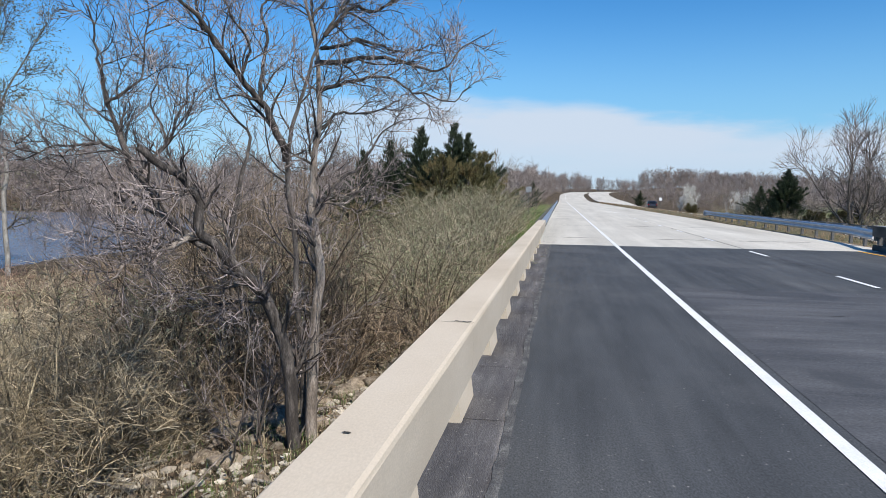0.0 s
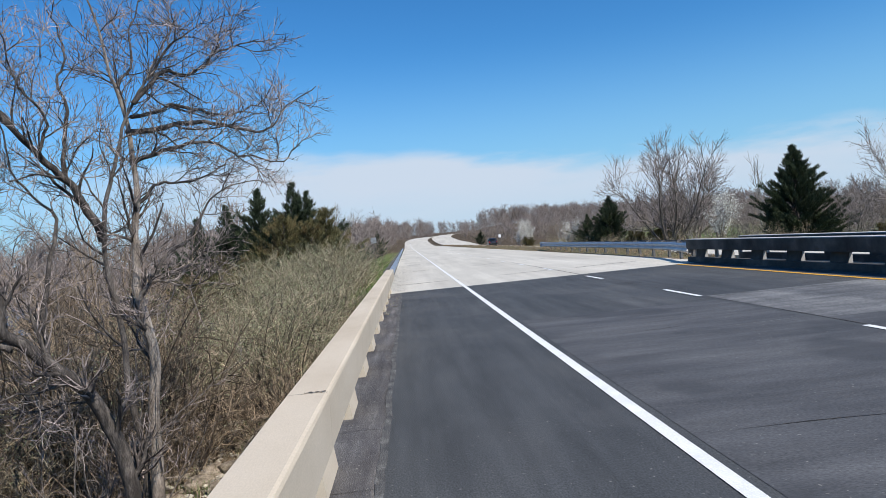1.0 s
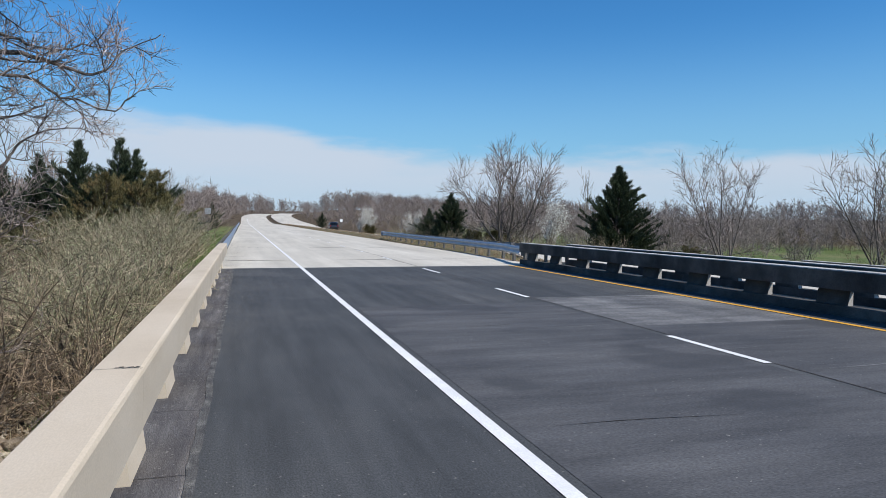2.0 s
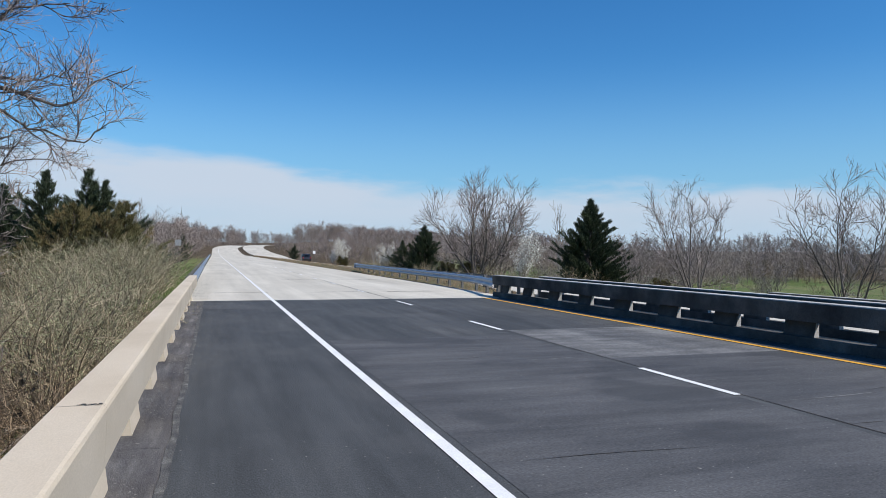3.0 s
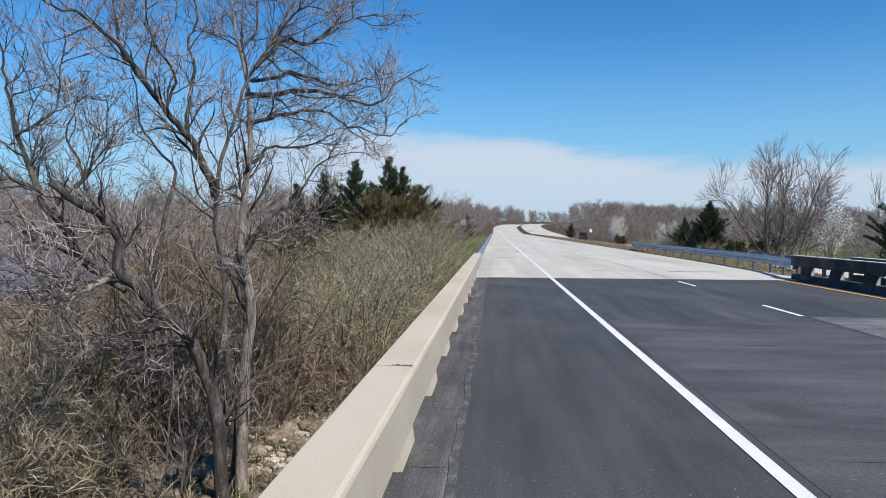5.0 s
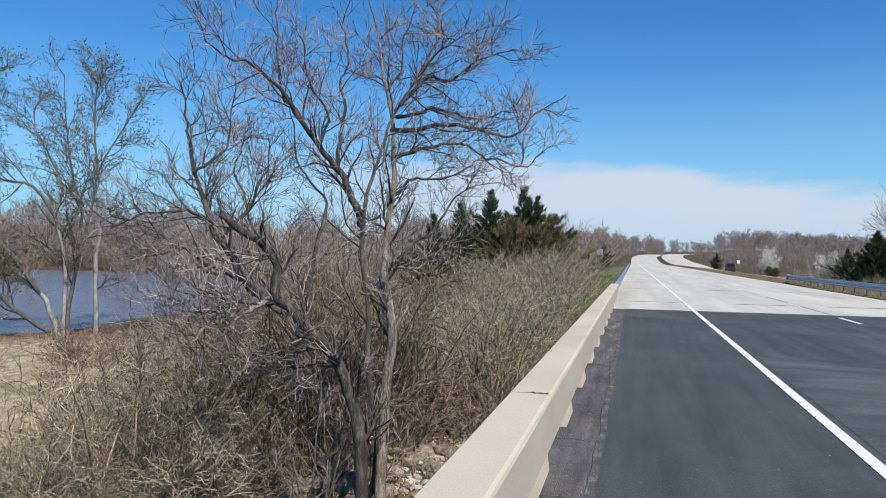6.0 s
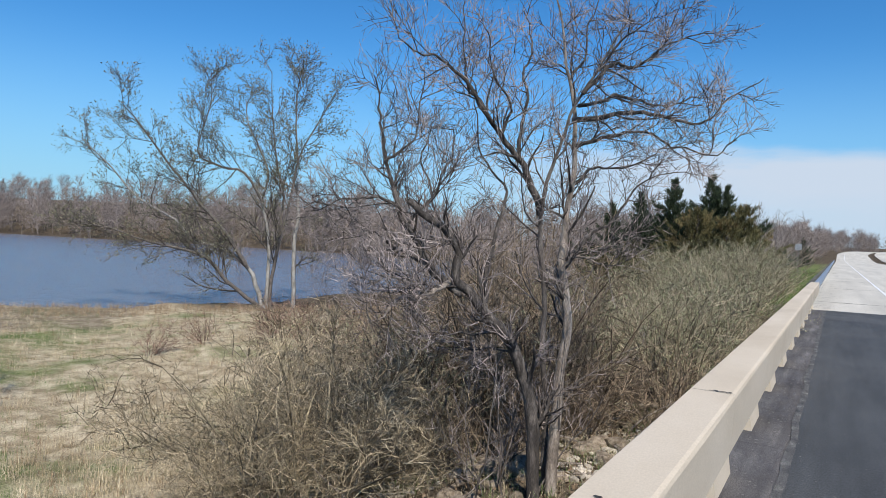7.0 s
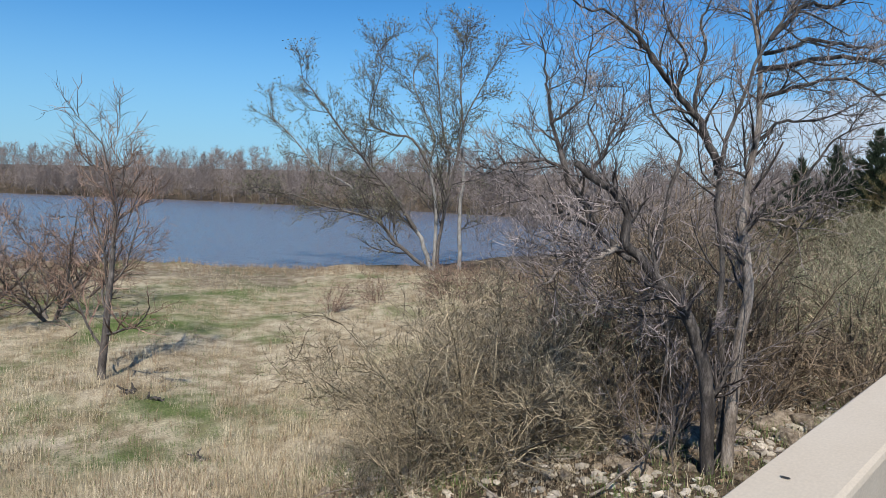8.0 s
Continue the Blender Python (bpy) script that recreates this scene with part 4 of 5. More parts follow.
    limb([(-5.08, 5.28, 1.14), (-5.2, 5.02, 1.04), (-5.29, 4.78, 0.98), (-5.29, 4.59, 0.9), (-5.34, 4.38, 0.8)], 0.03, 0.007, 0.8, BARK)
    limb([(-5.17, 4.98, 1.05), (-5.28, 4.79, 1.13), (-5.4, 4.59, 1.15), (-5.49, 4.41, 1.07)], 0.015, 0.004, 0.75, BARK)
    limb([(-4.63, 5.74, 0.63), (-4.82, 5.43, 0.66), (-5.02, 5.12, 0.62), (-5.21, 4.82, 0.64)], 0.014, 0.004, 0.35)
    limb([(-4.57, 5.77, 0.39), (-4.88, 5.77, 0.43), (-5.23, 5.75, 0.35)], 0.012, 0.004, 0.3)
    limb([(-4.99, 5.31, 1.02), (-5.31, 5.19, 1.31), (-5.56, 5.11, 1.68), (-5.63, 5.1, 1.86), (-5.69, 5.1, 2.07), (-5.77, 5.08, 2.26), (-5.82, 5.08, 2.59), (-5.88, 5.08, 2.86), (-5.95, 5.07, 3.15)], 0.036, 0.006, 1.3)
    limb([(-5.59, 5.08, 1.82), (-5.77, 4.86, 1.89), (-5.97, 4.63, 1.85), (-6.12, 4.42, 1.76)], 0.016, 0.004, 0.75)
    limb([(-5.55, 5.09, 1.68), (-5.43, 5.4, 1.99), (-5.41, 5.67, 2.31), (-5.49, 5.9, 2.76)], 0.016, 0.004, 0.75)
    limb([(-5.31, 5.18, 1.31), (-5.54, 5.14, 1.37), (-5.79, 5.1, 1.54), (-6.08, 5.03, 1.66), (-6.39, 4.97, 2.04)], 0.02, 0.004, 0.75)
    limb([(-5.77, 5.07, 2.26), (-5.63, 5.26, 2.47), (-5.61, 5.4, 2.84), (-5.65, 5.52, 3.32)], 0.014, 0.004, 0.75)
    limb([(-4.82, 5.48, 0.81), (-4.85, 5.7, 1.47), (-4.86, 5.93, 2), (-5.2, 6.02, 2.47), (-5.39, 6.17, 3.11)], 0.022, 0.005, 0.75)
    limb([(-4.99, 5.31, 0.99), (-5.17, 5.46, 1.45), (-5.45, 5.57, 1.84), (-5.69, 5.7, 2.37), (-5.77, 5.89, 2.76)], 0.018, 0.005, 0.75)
    spec = [lv(12, 0.6, 48, 0.16, 0.05, 6, 0.5, 0.0065, 0.04), lv(6.5, 0.38, 46, 0.13, 0.06, 4, 0.6, 0.0042, 0.1), lv(4.5, 0.22, 42, 0.09, 0.07, 3, 0.7, 0.0028, 0.12), lv(2, 0.11, 40, 0.12, 0.06, 2, 0.8, 0.002, 0.15)]
    out = [[], [], [], []]
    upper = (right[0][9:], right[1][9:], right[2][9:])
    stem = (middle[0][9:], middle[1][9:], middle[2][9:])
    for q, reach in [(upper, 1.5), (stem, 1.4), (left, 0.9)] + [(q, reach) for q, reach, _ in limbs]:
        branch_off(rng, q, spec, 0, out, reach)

    # thin stems and suckers crowding the foot of the trunks
    suckers = []
    for k in range(15):
        az, rr = rng.uniform(0, 6.28), rng.uniform(0.1, 0.8)
        x, y = -4.6 + rr * math.cos(az) - 0.15, 6.1 + rr * math.sin(az)
        d = Vector((rng.gauss(-0.08, 0.22), rng.gauss(0, 0.15), 1)).normalized()
        q = shoot(rng, (x, y, zat(x, y) - 0.05), d, rng.uniform(0.9, 2.6), rng.uniform(0.006, 0.014), 9, 0.16, 0.02, 0.25)
        suckers.append(q)
        branch_off(rng, q, spec[1:], 0, [out[1], out[2], out[3]], 1.1)

    def shift(some):
        return [([(Vector(q) - off)[:] for q in p], r) for p, _, r in some]

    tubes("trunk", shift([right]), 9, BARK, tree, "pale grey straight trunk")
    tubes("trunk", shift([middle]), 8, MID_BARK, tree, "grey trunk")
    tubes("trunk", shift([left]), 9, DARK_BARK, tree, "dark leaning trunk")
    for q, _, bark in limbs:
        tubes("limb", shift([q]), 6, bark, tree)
    for q in suckers:
        tubes("sucker", shift([q]), 5, MID_BARK, tree)
    crown = tubes("crown", shift(out[0]), 4, DARK_BARK, tree, "tangle of bare branches")
    tagged(tubes("twig_growth", shift(out[1]), 3, TREE_TWIG, crown), kind="stuff")
    ribbons("fine_growth", shift(out[2] + out[3]), TREE_TWIG, crown)
    return tree


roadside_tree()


# ---- bare trees ----
def bare_tree(name, seed, height, r, stems, spread, spec, label, bark, twig, buds=None, bud_size=0.05, bud_n=1, lean=0.0, fork=0.45):
    """A tree at the origin: stems that rise and lean out, with branches and twigs."""
    rng = random.Random(seed)
    tree = empty(name, label=label, category="tree")
    out = [[] for _ in spec]
    trunks = []
    for i in range(stems):
        az = 2 * math.pi * (i + rng.random() * 0.6) / stems
        tilt = spread * rng.uniform(0.6, 1.2) if stems > 1 else spread * 0.3
        d = Vector((math.sin(tilt) * math.cos(az) + lean, math.sin(tilt) * math.sin(az), math.cos(tilt))).normalized()
        rr = r * rng.uniform(0.75, 1.1)
        main = shoot(rng, (0.12 * r * math.cos(az), 0.12 * r * math.sin(az), -0.3), d, height * rng.uniform(0.85, 1.05), rr, 9, 0.07, 0.03, 0.12)
        trunks.append(main)
        branch_off(rng, main, spec, 0, out)
    for q in trunks:
        tubes("trunk", polys([q]), 7, bark, tree)
    crown = tubes("crown", polys(out[0]), 4, bark, tree)
    rest = [q for some in out[1:] for q in some]
    if rest:
        ribbons("twig_growth", polys(rest), twig, crown)
    if buds:
        nrng = np.random.default_rng(seed)
        tips = [q[0][i] for q in out[-1] for i in (1, -1)]
        v, f = leaf_arrays(nrng, tips, bud_size, bud_n, scatter=bud_size * 1.2)
        tagged(under(new("foliage", arrays_mesh("foliage", v, f, buds)), crown), kind="stuff")
    return tree


def put(tree, x, y, turn=0.0, size=1.0, sink=0.0, label="", group=""):
    m = pose(x, y, zat(x, y) - sink, 0, 0, turn) @ Matrix.Scale(size, 4)
    ob = copy_thing(tree, m)
    return tagged(ob, label, group=group)


def remove(thing):
    for o in (*thing.children_recursive, thing):
        bpy.data.objects.remove(o)


def place_first(tree, x, y, turn=0.0, size=1.0):
    tree.matrix_world = pose(x, y, zat(x, y), 0, 0, turn) @ Matrix.Scale(size, 4)
    return tree


# the budding tree at the water's edge: leaning pale stems
def shore_tree():
    rng = random.Random(5)
    tree = empty("tree", pose(-30.87, 29.39, -2.8), label="pale multi-stemmed tree with first olive buds at the lake's edge", category="tree")
    spec = [lv(12, 3.0, 42, 0.13, 0.05, 6, 0.5, 0.026, 0.2), lv(7, 1.5, 40, 0.15, 0.05, 4, 0.6, 0.014, 0.1), lv(7, 0.8, 40, 0.16, 0.05, 3, 0.7, 0.010, 0.1)]
    out = [[], [], []]
    stems = []

    def stem(points, r0, r1, reach):
        stems.append((guided(points, r0, r1, 3, 0.8, 0.06), reach * 1.3))

    stem([(0.03, -0.01, -0.47), (-0.36, -0.66, 0.19), (-1.49, -1.87, 1.45), (-2.05, -2.63, 2.62), (-2.93, -3.68, 3.26), (-4.31, -5.17, 3.67), (-5.86, -6.77, 4.41), (-7, -8.07, 4.6)], 0.16, 0.025, 1.5)
    stem([(-0.11, -0.13, -0.47), (-0.49, -0.19, 0.73), (-1.23, -0.52, 2.37), (-2.68, -1.47, 3.52), (-4.05, -2.43, 3.84), (-4.98, -2.94, 5.09), (-6.79, -4.19, 6.24), (-8.3, -5.14, 8.11), (-9.81, -6.11, 9.77)], 0.17, 0.025, 1.5)
    stem([(-1.05, -0.69, 2.38), (-1.89, -1.58, 4.23), (-3.05, -2.72, 6.07), (-3.45, -3.31, 6.97), (-4.62, -4.46, 8.99), (-5.37, -5.29, 10.51), (-6.12, -6.14, 11.8)], 0.13, 0.025, 1.3)
    stem([(-0.11, 0.13, -0.49), (-0.24, 0.23, 0.51), (-0.36, 0.44, 2.87), (-0.62, 0.49, 4.76), (-1.07, 0.38, 6.43), (-0.96, 0.73, 8.13), (-1.54, 0.5, 9.7), (-2.28, 0.14, 11.34), (-2.58, 0.14, 12.9)], 0.15, 0.025, 1.3)
    stem([(-0.01, 0.34, -0.5), (0.04, 0.24, 0.75), (0.3, 0.41, 3.37), (0.73, 0.71, 5.75), (1.03, 0.86, 7.61), (1.33, 0.99, 9.24), (2.06, 1.49, 11.08), (2.95, 2.16, 13.16)], 0.14, 0.025, 1.3)
    stem([(0.04, 0.68, 3.36), (0.1, 1.05, 6.71), (-0.33, 0.9, 8.59), (-0.79, 0.78, 11.2), (-1.12, 0.85, 14.78)], 0.1, 0.02, 1)
    stem([(0.86, 1.41, 9.12), (0.2, 1.76, 12.45), (-0.1, 2.38, 15.16)], 0.07, 0.02, 0.8)
    stem([(0.6, 1.77, -0.35), (0.52, 1.81, 0.97), (0.36, 1.89, 3.85), (0.44, 2.11, 5.81), (0.22, 2.07, 7.75)], 0.16, 0.09, 0.1)
    stem([(-0.79, 0.09, 6.41), (-1.55, -0.72, 8.14), (-2.47, -1.77, 8.44), (-3.41, -2.8, 9.3), (-2.84, -2.43, 12.06), (-2.77, -2.53, 14.09)], 0.09, 0.02, 1.2)
    for q, reach in stems:
        branch_off(rng, q, spec, 0, out, reach)
    for k, (q, _) in enumerate(stems):
        pale = k in (1, 3, 7)
        tubes("trunk", polys([q]), 8, PALE_BARK if pale else MID_BARK, tree, "pale grey stem" if pale else "grey leaning stem")
    crown = tubes("crown", polys(out[0]), 4, DARK_BARK, tree)
    ribbons("twig_growth", polys(out[1] + out[2]), SHORE_TWIG, crown)
    v, f = leaf_arrays(np.random.default_rng(3), [q[0][i] for q in out[2] for i in (1, 3)], 0.125, 1, 0.5, scatter=0.1)
    tagged(under(new("foliage", arrays_mesh("foliage", v, f, CATKIN)), crown, "small olive buds"), kind="stuff")
    tree.scale = (0.95, 0.95, 0.95)
    return tree


shore_tree()

# the young tree in the meadow
meadow_tree = bare_tree("tree", 23, 5.9, 0.095, 1, 0.1, [lv(20, 2.3, 50, 0.15, 0.09, 6, 0.45, 0.013, 0.14), lv(10, 1.1, 44, 0.18, 0.07, 4, 0.6, 0.0085, 0.12), lv(7, 0.55, 42, 0.2, 0.05, 3, 0.7, 0.006, 0.1)], "young bare grey tree standing alone in the straw meadow", MID_BARK, RED_TWIG)
place_first(meadow_tree, -16.6, 4.8, 40, 0.9)
scrub_a = bare_tree("tree", 31, 4.2, 0.07, 4, 0.75, [lv(13, 1.8, 46, 0.16, 0.04, 5, 0.5, 0.012, 0.12), lv(8, 0.9, 44, 0.2, 0.03, 4, 0.6, 0.008, 0.1), lv(5, 0.45, 40, 0.2, 0.02, 3, 0.7, 0.006, 0.1)], "low bare spreading tree at the meadow's edge", MID_BARK, RED_TWIG)
place_first(scrub_a, -24.5, 6.3, 10)
put(scrub_a, -29, 8.5, 120, 0.9)
put(scrub_a, -27, 4.5, 220, 1.0)

# right-hand trees behind the twin bridge
SPEC_BIG = [lv(12, 4.2, 40, 0.06, 0.035, 6, 0.5, 0.03, 0.16), lv(8, 2.1, 36, 0.07, 0.04, 4, 0.55, 0.02, 0.15), lv(6, 1.0, 30, 0.08, 0.05, 2, 0.7, 0.014, 0.1)]
big_tree = bare_tree("tree", 44, 10.8, 0.17, 6, 0.62, SPEC_BIG, "tall bare tree with a round fine-branched crown above the scrub", MID_BARK, TREE_TWIG)
place_first(big_tree, 25.4, 70, 0)
put(big_tree, 28.9, 72.5, 130, 0.9)
SPEC_MID = [lv(10, 2.1, 40, 0.09, 0.07, 5, 0.45, 0.014, 0.25), lv(7, 1.1, 40, 0.1, 0.06, 4, 0.6, 0.009, 0.12), lv(5, 0.55, 38, 0.1, 0.05, 2, 0.7, 0.007, 0.1)]
mid_tree = bare_tree("tree", 47, 5.8, 0.06, 5, 0.4, SPEC_MID, "bare grey tree with a rounded crown behind the bridge rail", MID_BARK, TREE_TWIG)
place_first(mid_tree, 23.9, 32, 0, 1.1)
put(mid_tree, 30.9, 28.2, 100, 1.25)
put(mid_tree, 29.4, 46, 200, 0.75)
put(mid_tree, 41, 44, 300, 0.6)
put(mid_tree, 36.5, 40, 20, 0.62)
put(mid_tree, 46, 42, 80, 0.8)
thin_tree = bare_tree("tree", 53, 9.0, 0.1, 2, 0.16, [lv(12, 2.4, 26, 0.07, 0.1, 5, 0.55, 0.025, 0.3), lv(5, 1.1, 26, 0.1, 0.08, 4, 0.6, 0.014, 0.2)], "slender pale tree with upright branches", PALE_BARK, TWIG)
place_first(thin_tree, 31.5, 62, 0)
for x, y, t, s in ((22.5, 108, 40, 0.65), (33, 82, 10, 0.85), (29, 96, 200, 0.7), (-9.6, 50, 30, 0.72), (-7.2, 52, 130, 0.6), (-8.4, 57, 77, 0.75)):
    put(thin_tree, x, y, t, s)


# ---- cedars ----
def cedar(name, seed, height, width, label, mat, tips=1, full=1.0, taper=0.95, ragged=0.42):
    """A cedar of ragged spires: boughs that sweep up, clothed in pointed sprays."""
    rng = random.Random(seed)
    nrng = np.random.default_rng(seed)
    tree = empty(name, label=label, category="cedar tree")
    trunk, boughs, spots, ways = [], [], [], []
    for k in range(tips):
        az = 6.28 * (k + rng.random() * 0.5) / tips
        off = 0 if tips == 1 else width * 0.24
        h = height * (1 if k == 0 else rng.uniform(0.62, 0.95))
        main = shoot(rng, (off * math.cos(az), off * math.sin(az), -0.3), Vector((0, 0, 1)), h + 0.3, 0.03 * height ** 0.5 + 0.05, 8, 0.03, 0.05, 0.06)
        trunk.append(main)
        n = int(150 * full / tips ** 0.5)
        for i in range(n):
            t = (i + rng.random()) / n
            f = min(t * 8, 7.99)
            j = int(f)
            p = Vector(main[0][j]).lerp(Vector(main[0][j + 1]), f - j)
            a2 = rng.uniform(0, 6.28)
            lobe = 1 + 0.5 * noise.noise((2.2 * math.cos(a2), 2.2 * math.sin(a2), t * 6 + seed))
            shape = (0.62 + 0.38 * min(1, t / 0.22)) * (1 - t) ** taper * lobe + 0.025
            length = width * 0.6 * shape * rng.uniform(1 - ragged * 1.3, 1 + ragged) * (1 if tips == 1 else 0.85)
            d = Vector((math.cos(a2), math.sin(a2), 0.3 + 0.5 * t)).normalized()
            b = shoot(rng, p, d, length, 0.02, 4, 0.08, 0.07, 0.3)
            boughs.append(b)
            m = max(4, int(length * 13))
            for q in range(m):
                w = (0.3 + 0.7 * (q + rng.random()) / m) * 4
                j2 = min(int(w), 3)
                spots.append((Vector(b[0][j2]).lerp(Vector(b[0][j2 + 1]), w - j2))[:])
                ways.append((b[1][j2 + 1] * 1.0 + Vector((0, 0, 0.45)))[:])
    for q in trunk:
        tubes("trunk", polys([q]), 6, DARK_BARK, tree)
    crown = tagged(tubes("crown", polys(boughs), 3, DARK_BARK, tree), kind="stuff")
    v, f = leaf_arrays(nrng, spots, 0.2 * (height / 8) ** 0.5, 9, 0.2, scatter=0.06, along=ways)
    tagged(under(new("foliage", arrays_mesh("foliage", v, f, mat)), crown), kind="stuff")
    return tree


big_cedar = cedar("cedar_tree", 61, 7.7, 6.6, "dark green pointed cedar behind the bridge rail", CEDAR, 1, 2.6, 1.0, 0.3)
place_first(big_cedar, 27.75, 50.0)
put(big_cedar, 24.6, 88, 140, 0.85, label="dark broad cedar among bare scrub above the road")
hedge_cedar = cedar("cedar_tree", 67, 7.2, 6.4, "dark spiky cedar in the clump beside the verge", CEDAR, 1, 1.3, 1.2, 0.5)
place_first(hedge_cedar, -10.7, 42, 0)
rusty = cedar("cedar_tree", 71, 5.4, 6.6, "rust-tinged green cedar in the clump beside the verge", RUSTY_CEDAR, 5, 1.5, 0.75, 0.35)
place_first(rusty, -7.7, 39.8, 0, 0.84)
for x, y, t, s in ((-9.1, 42.4, 90, 0.97), (-12.3, 43, 200, 0.98), (-14.2, 44, 280, 0.9), (-8.3, 43.5, 40, 0.85)):
    put(hedge_cedar, x, y, t, s)
for x, y, t, s in ((-9.4, 40.4, 60, 0.8), (-11.6, 40.6, 170, 0.82), (-6.9, 42.5, 250, 0.6), (-13.4, 41.4, 10, 0.8)):
    put(rusty, x, y, t, s)
for x, y, t, s in ((22.8, 92, 120, 0.6), (-8.6, 70, 10, 0.5), (-7.6, 88, 80, 0.42), (-8.5, 150, 80, 0.8), (17.2 + 3, 205, 80, 0.6)):
    put(hedge_cedar, x, y, t, s)
for x, y, t, s in ((26.3, 75, 20, 0.5), (24.8, 36.5, 100, 0.3), (24.3, 77, 190, 0.42), (21.0, 128, 190, 0.4), (28, 77, 30, 0.6), (-7.6, 60, 30, 0.36)):
    put(rusty, x, y, t, s)


# ---- flowering trees ----
pear = bare_tree("tree", 83, 4.8, 0.08, 4, 0.4, [lv(12, 1.7, 38, 0.1, 0.06, 5, 0.55, 0.02, 0.15), lv(7, 0.8, 36, 0.14, 0.05, 3, 0.6, 0.01, 0.15)], "small tree in white blossom among bare scrub", BARK, TWIG, BLOSSOM, 0.13, 5)
place_first(pear, 26.4, 60.5)
for x, y, t, s in ((22.1, 99, 60, 0.78), (26.6, 100, 120, 0.5), (21.4, 129, 200, 1.0), (19.6, 131, 20, 0.6)):
    put(pear, x, y, t, s)


# ---- thickets ----
def shrub(seed, height, stems, spread, label, twig, buds=None, bud_n=2, bud_size=0.03, spec=None, dens=1.0):
    rng = random.Random(seed)
    bush = empty("shrub", label=label, category="shrub")
    spec = spec or [lv(6 * dens, 0.45 * height, 46, 0.22, 0.03, 4, 0.6, 0.0062, 0.15), lv(4.2 * dens, 0.22 * height, 46, 0.26, 0.02, 3, 0.7, 0.0046, 0.1)]
    out = [[] for _ in spec]
    mains = []
    for i in range(stems):
        az, tilt = rng.uniform(0, 6.28), spread * rng.random() ** 0.7
        d = Vector((math.sin(tilt) * math.cos(az), math.sin(tilt) * math.sin(az), math.cos(tilt)))
        rad = height * 0.16 * rng.random()
        main = shoot(rng, (rad * math.cos(az), rad * math.sin(az), -0.15), d, height * rng.uniform(0.65, 1.15), 0.007 * height + 0.004, 6, 0.13, -0.02, 0.25)
        mains.append(main)
        branch_off(rng, main, spec, 0, out)
    tagged(tubes("stem_growth", polys(mains), 3, twig, bush), kind="stuff")
    ribbons("twig_growth", polys([q for s in out for q in s]), twig, bush)
    if buds:
        nrng = np.random.default_rng(seed)
        tips = [q[0][i] for q in out[-1] for i in (1, -1)]
        v, f = leaf_arrays(nrng, tips, bud_size, bud_n, scatter=bud_size * 1.3)
        tagged(under(new("foliage", arrays_mesh("foliage", v, f, buds)), bush), kind="stuff")
    return bush


def spread_out(kinds, spots, group):
    """Copies of the kinds at (x, y, size), turned at random; the first of each kind takes a spot itself."""
    rng = random.Random(len(spots))
    for i, (x, y, s) in enumerate(spots):
        kind = kinds[i % len(kinds)]
        m = pose(x, y, zat(x, y), rng.uniform(-7, 7), rng.uniform(-7, 7), rng.uniform(0, 360)) @ Matrix.Scale(s, 4)
        if i < len(kinds):
            kind.matrix_world = m
            tagged(kind, group=group)
        else:
            tagged(copy_thing(kind, m), group=group)


green_shrubs = [shrub(100 + k, 2.0, 17, 0.6, "dense shrub of tan twigs with first green leaves beside the parapet", HEDGE_TWIG, BUD, 3, 0.031) for k in range(3)]
tan_shrubs = [shrub(110 + k, 1.7, 18, 1.0, "tangled leafless tan shrub on the slope", TAN_TWIG, dens=1.2) for k in range(3)]
arch_shrubs = [shrub(150 + k, 2.5, 15, 1.05, "wide leafless shrub of arching brown-grey branches on the slope", ARCH_TWIG, spec=[lv(10, 1.0, 42, 0.19, 0.03, 5, 0.5, 0.0065, 0.15), lv(7, 0.5, 46, 0.22, 0.02, 4, 0.6, 0.0045, 0.1), lv(5, 0.25, 46, 0.22, 0.0, 3, 0.7, 0.0033, 0.1)]) for k in range(2)]
dark_shrubs = [shrub(120 + k, 1.6, 16, 0.9, "tangled leafless brown shrub under the tree", TWIG, dens=1.1) for k in range(3)]
saplings = [shrub(170 + k, 3.3, 13, 0.34, "tall dense thicket of thin brown saplings behind the tree", TWIG, dens=1.25) for k in range(2)]
red_shrubs = [shrub(130 + k, 1.3, 14, 0.7, "low leafless reddish shrub above the lake", RED_TWIG) for k in range(2)]

rng = random.Random(77)
spots = []
for row, (x0, x1) in enumerate(((-3.7, -4.6), (-4.9, -6.4), (-6.4, -8.4))):          # the hedge along the parapet
    y = 9.2 - 0.4 * row
    while y < 35:
        spots.append((rng.uniform(x1, x0) - 0.012 * (y - 9), y, rng.uniform(0.78, 1.05) + 0.08 * row))
        y += rng.uniform(0.85, 1.35) + 0.25 * row
bare_end = [(x, y, 1.15 * k) for x, y, k in spots if y < 10.4 and x > -6.6]          # the bare near end of the hedge
spread_out(green_shrubs, [q for q in spots if q[1] >= 10.4 or q[0] <= -6.6], "shrubs along the parapet")
spread_out(arch_shrubs, [(-6.8, 5.1, 0.88), (-7.5, 6.0, 1.0), (-7.0, 4.5, 0.6), (-7.9, 7.2, 1.0), (-6.7, 6.6, 0.6)], "arching shrubs on the slope")
spots = [(-9.0, 8.0, 1.1), (-7.1, 4.1, 0.42), (-9.0, 9.0, 1.1)]
spots += [(rng.uniform(-13, -9), rng.uniform(8.5, 13), rng.uniform(0.9, 1.3)) for _ in range(10)]
spread_out(tan_shrubs, spots, "tan shrubs on the slope")
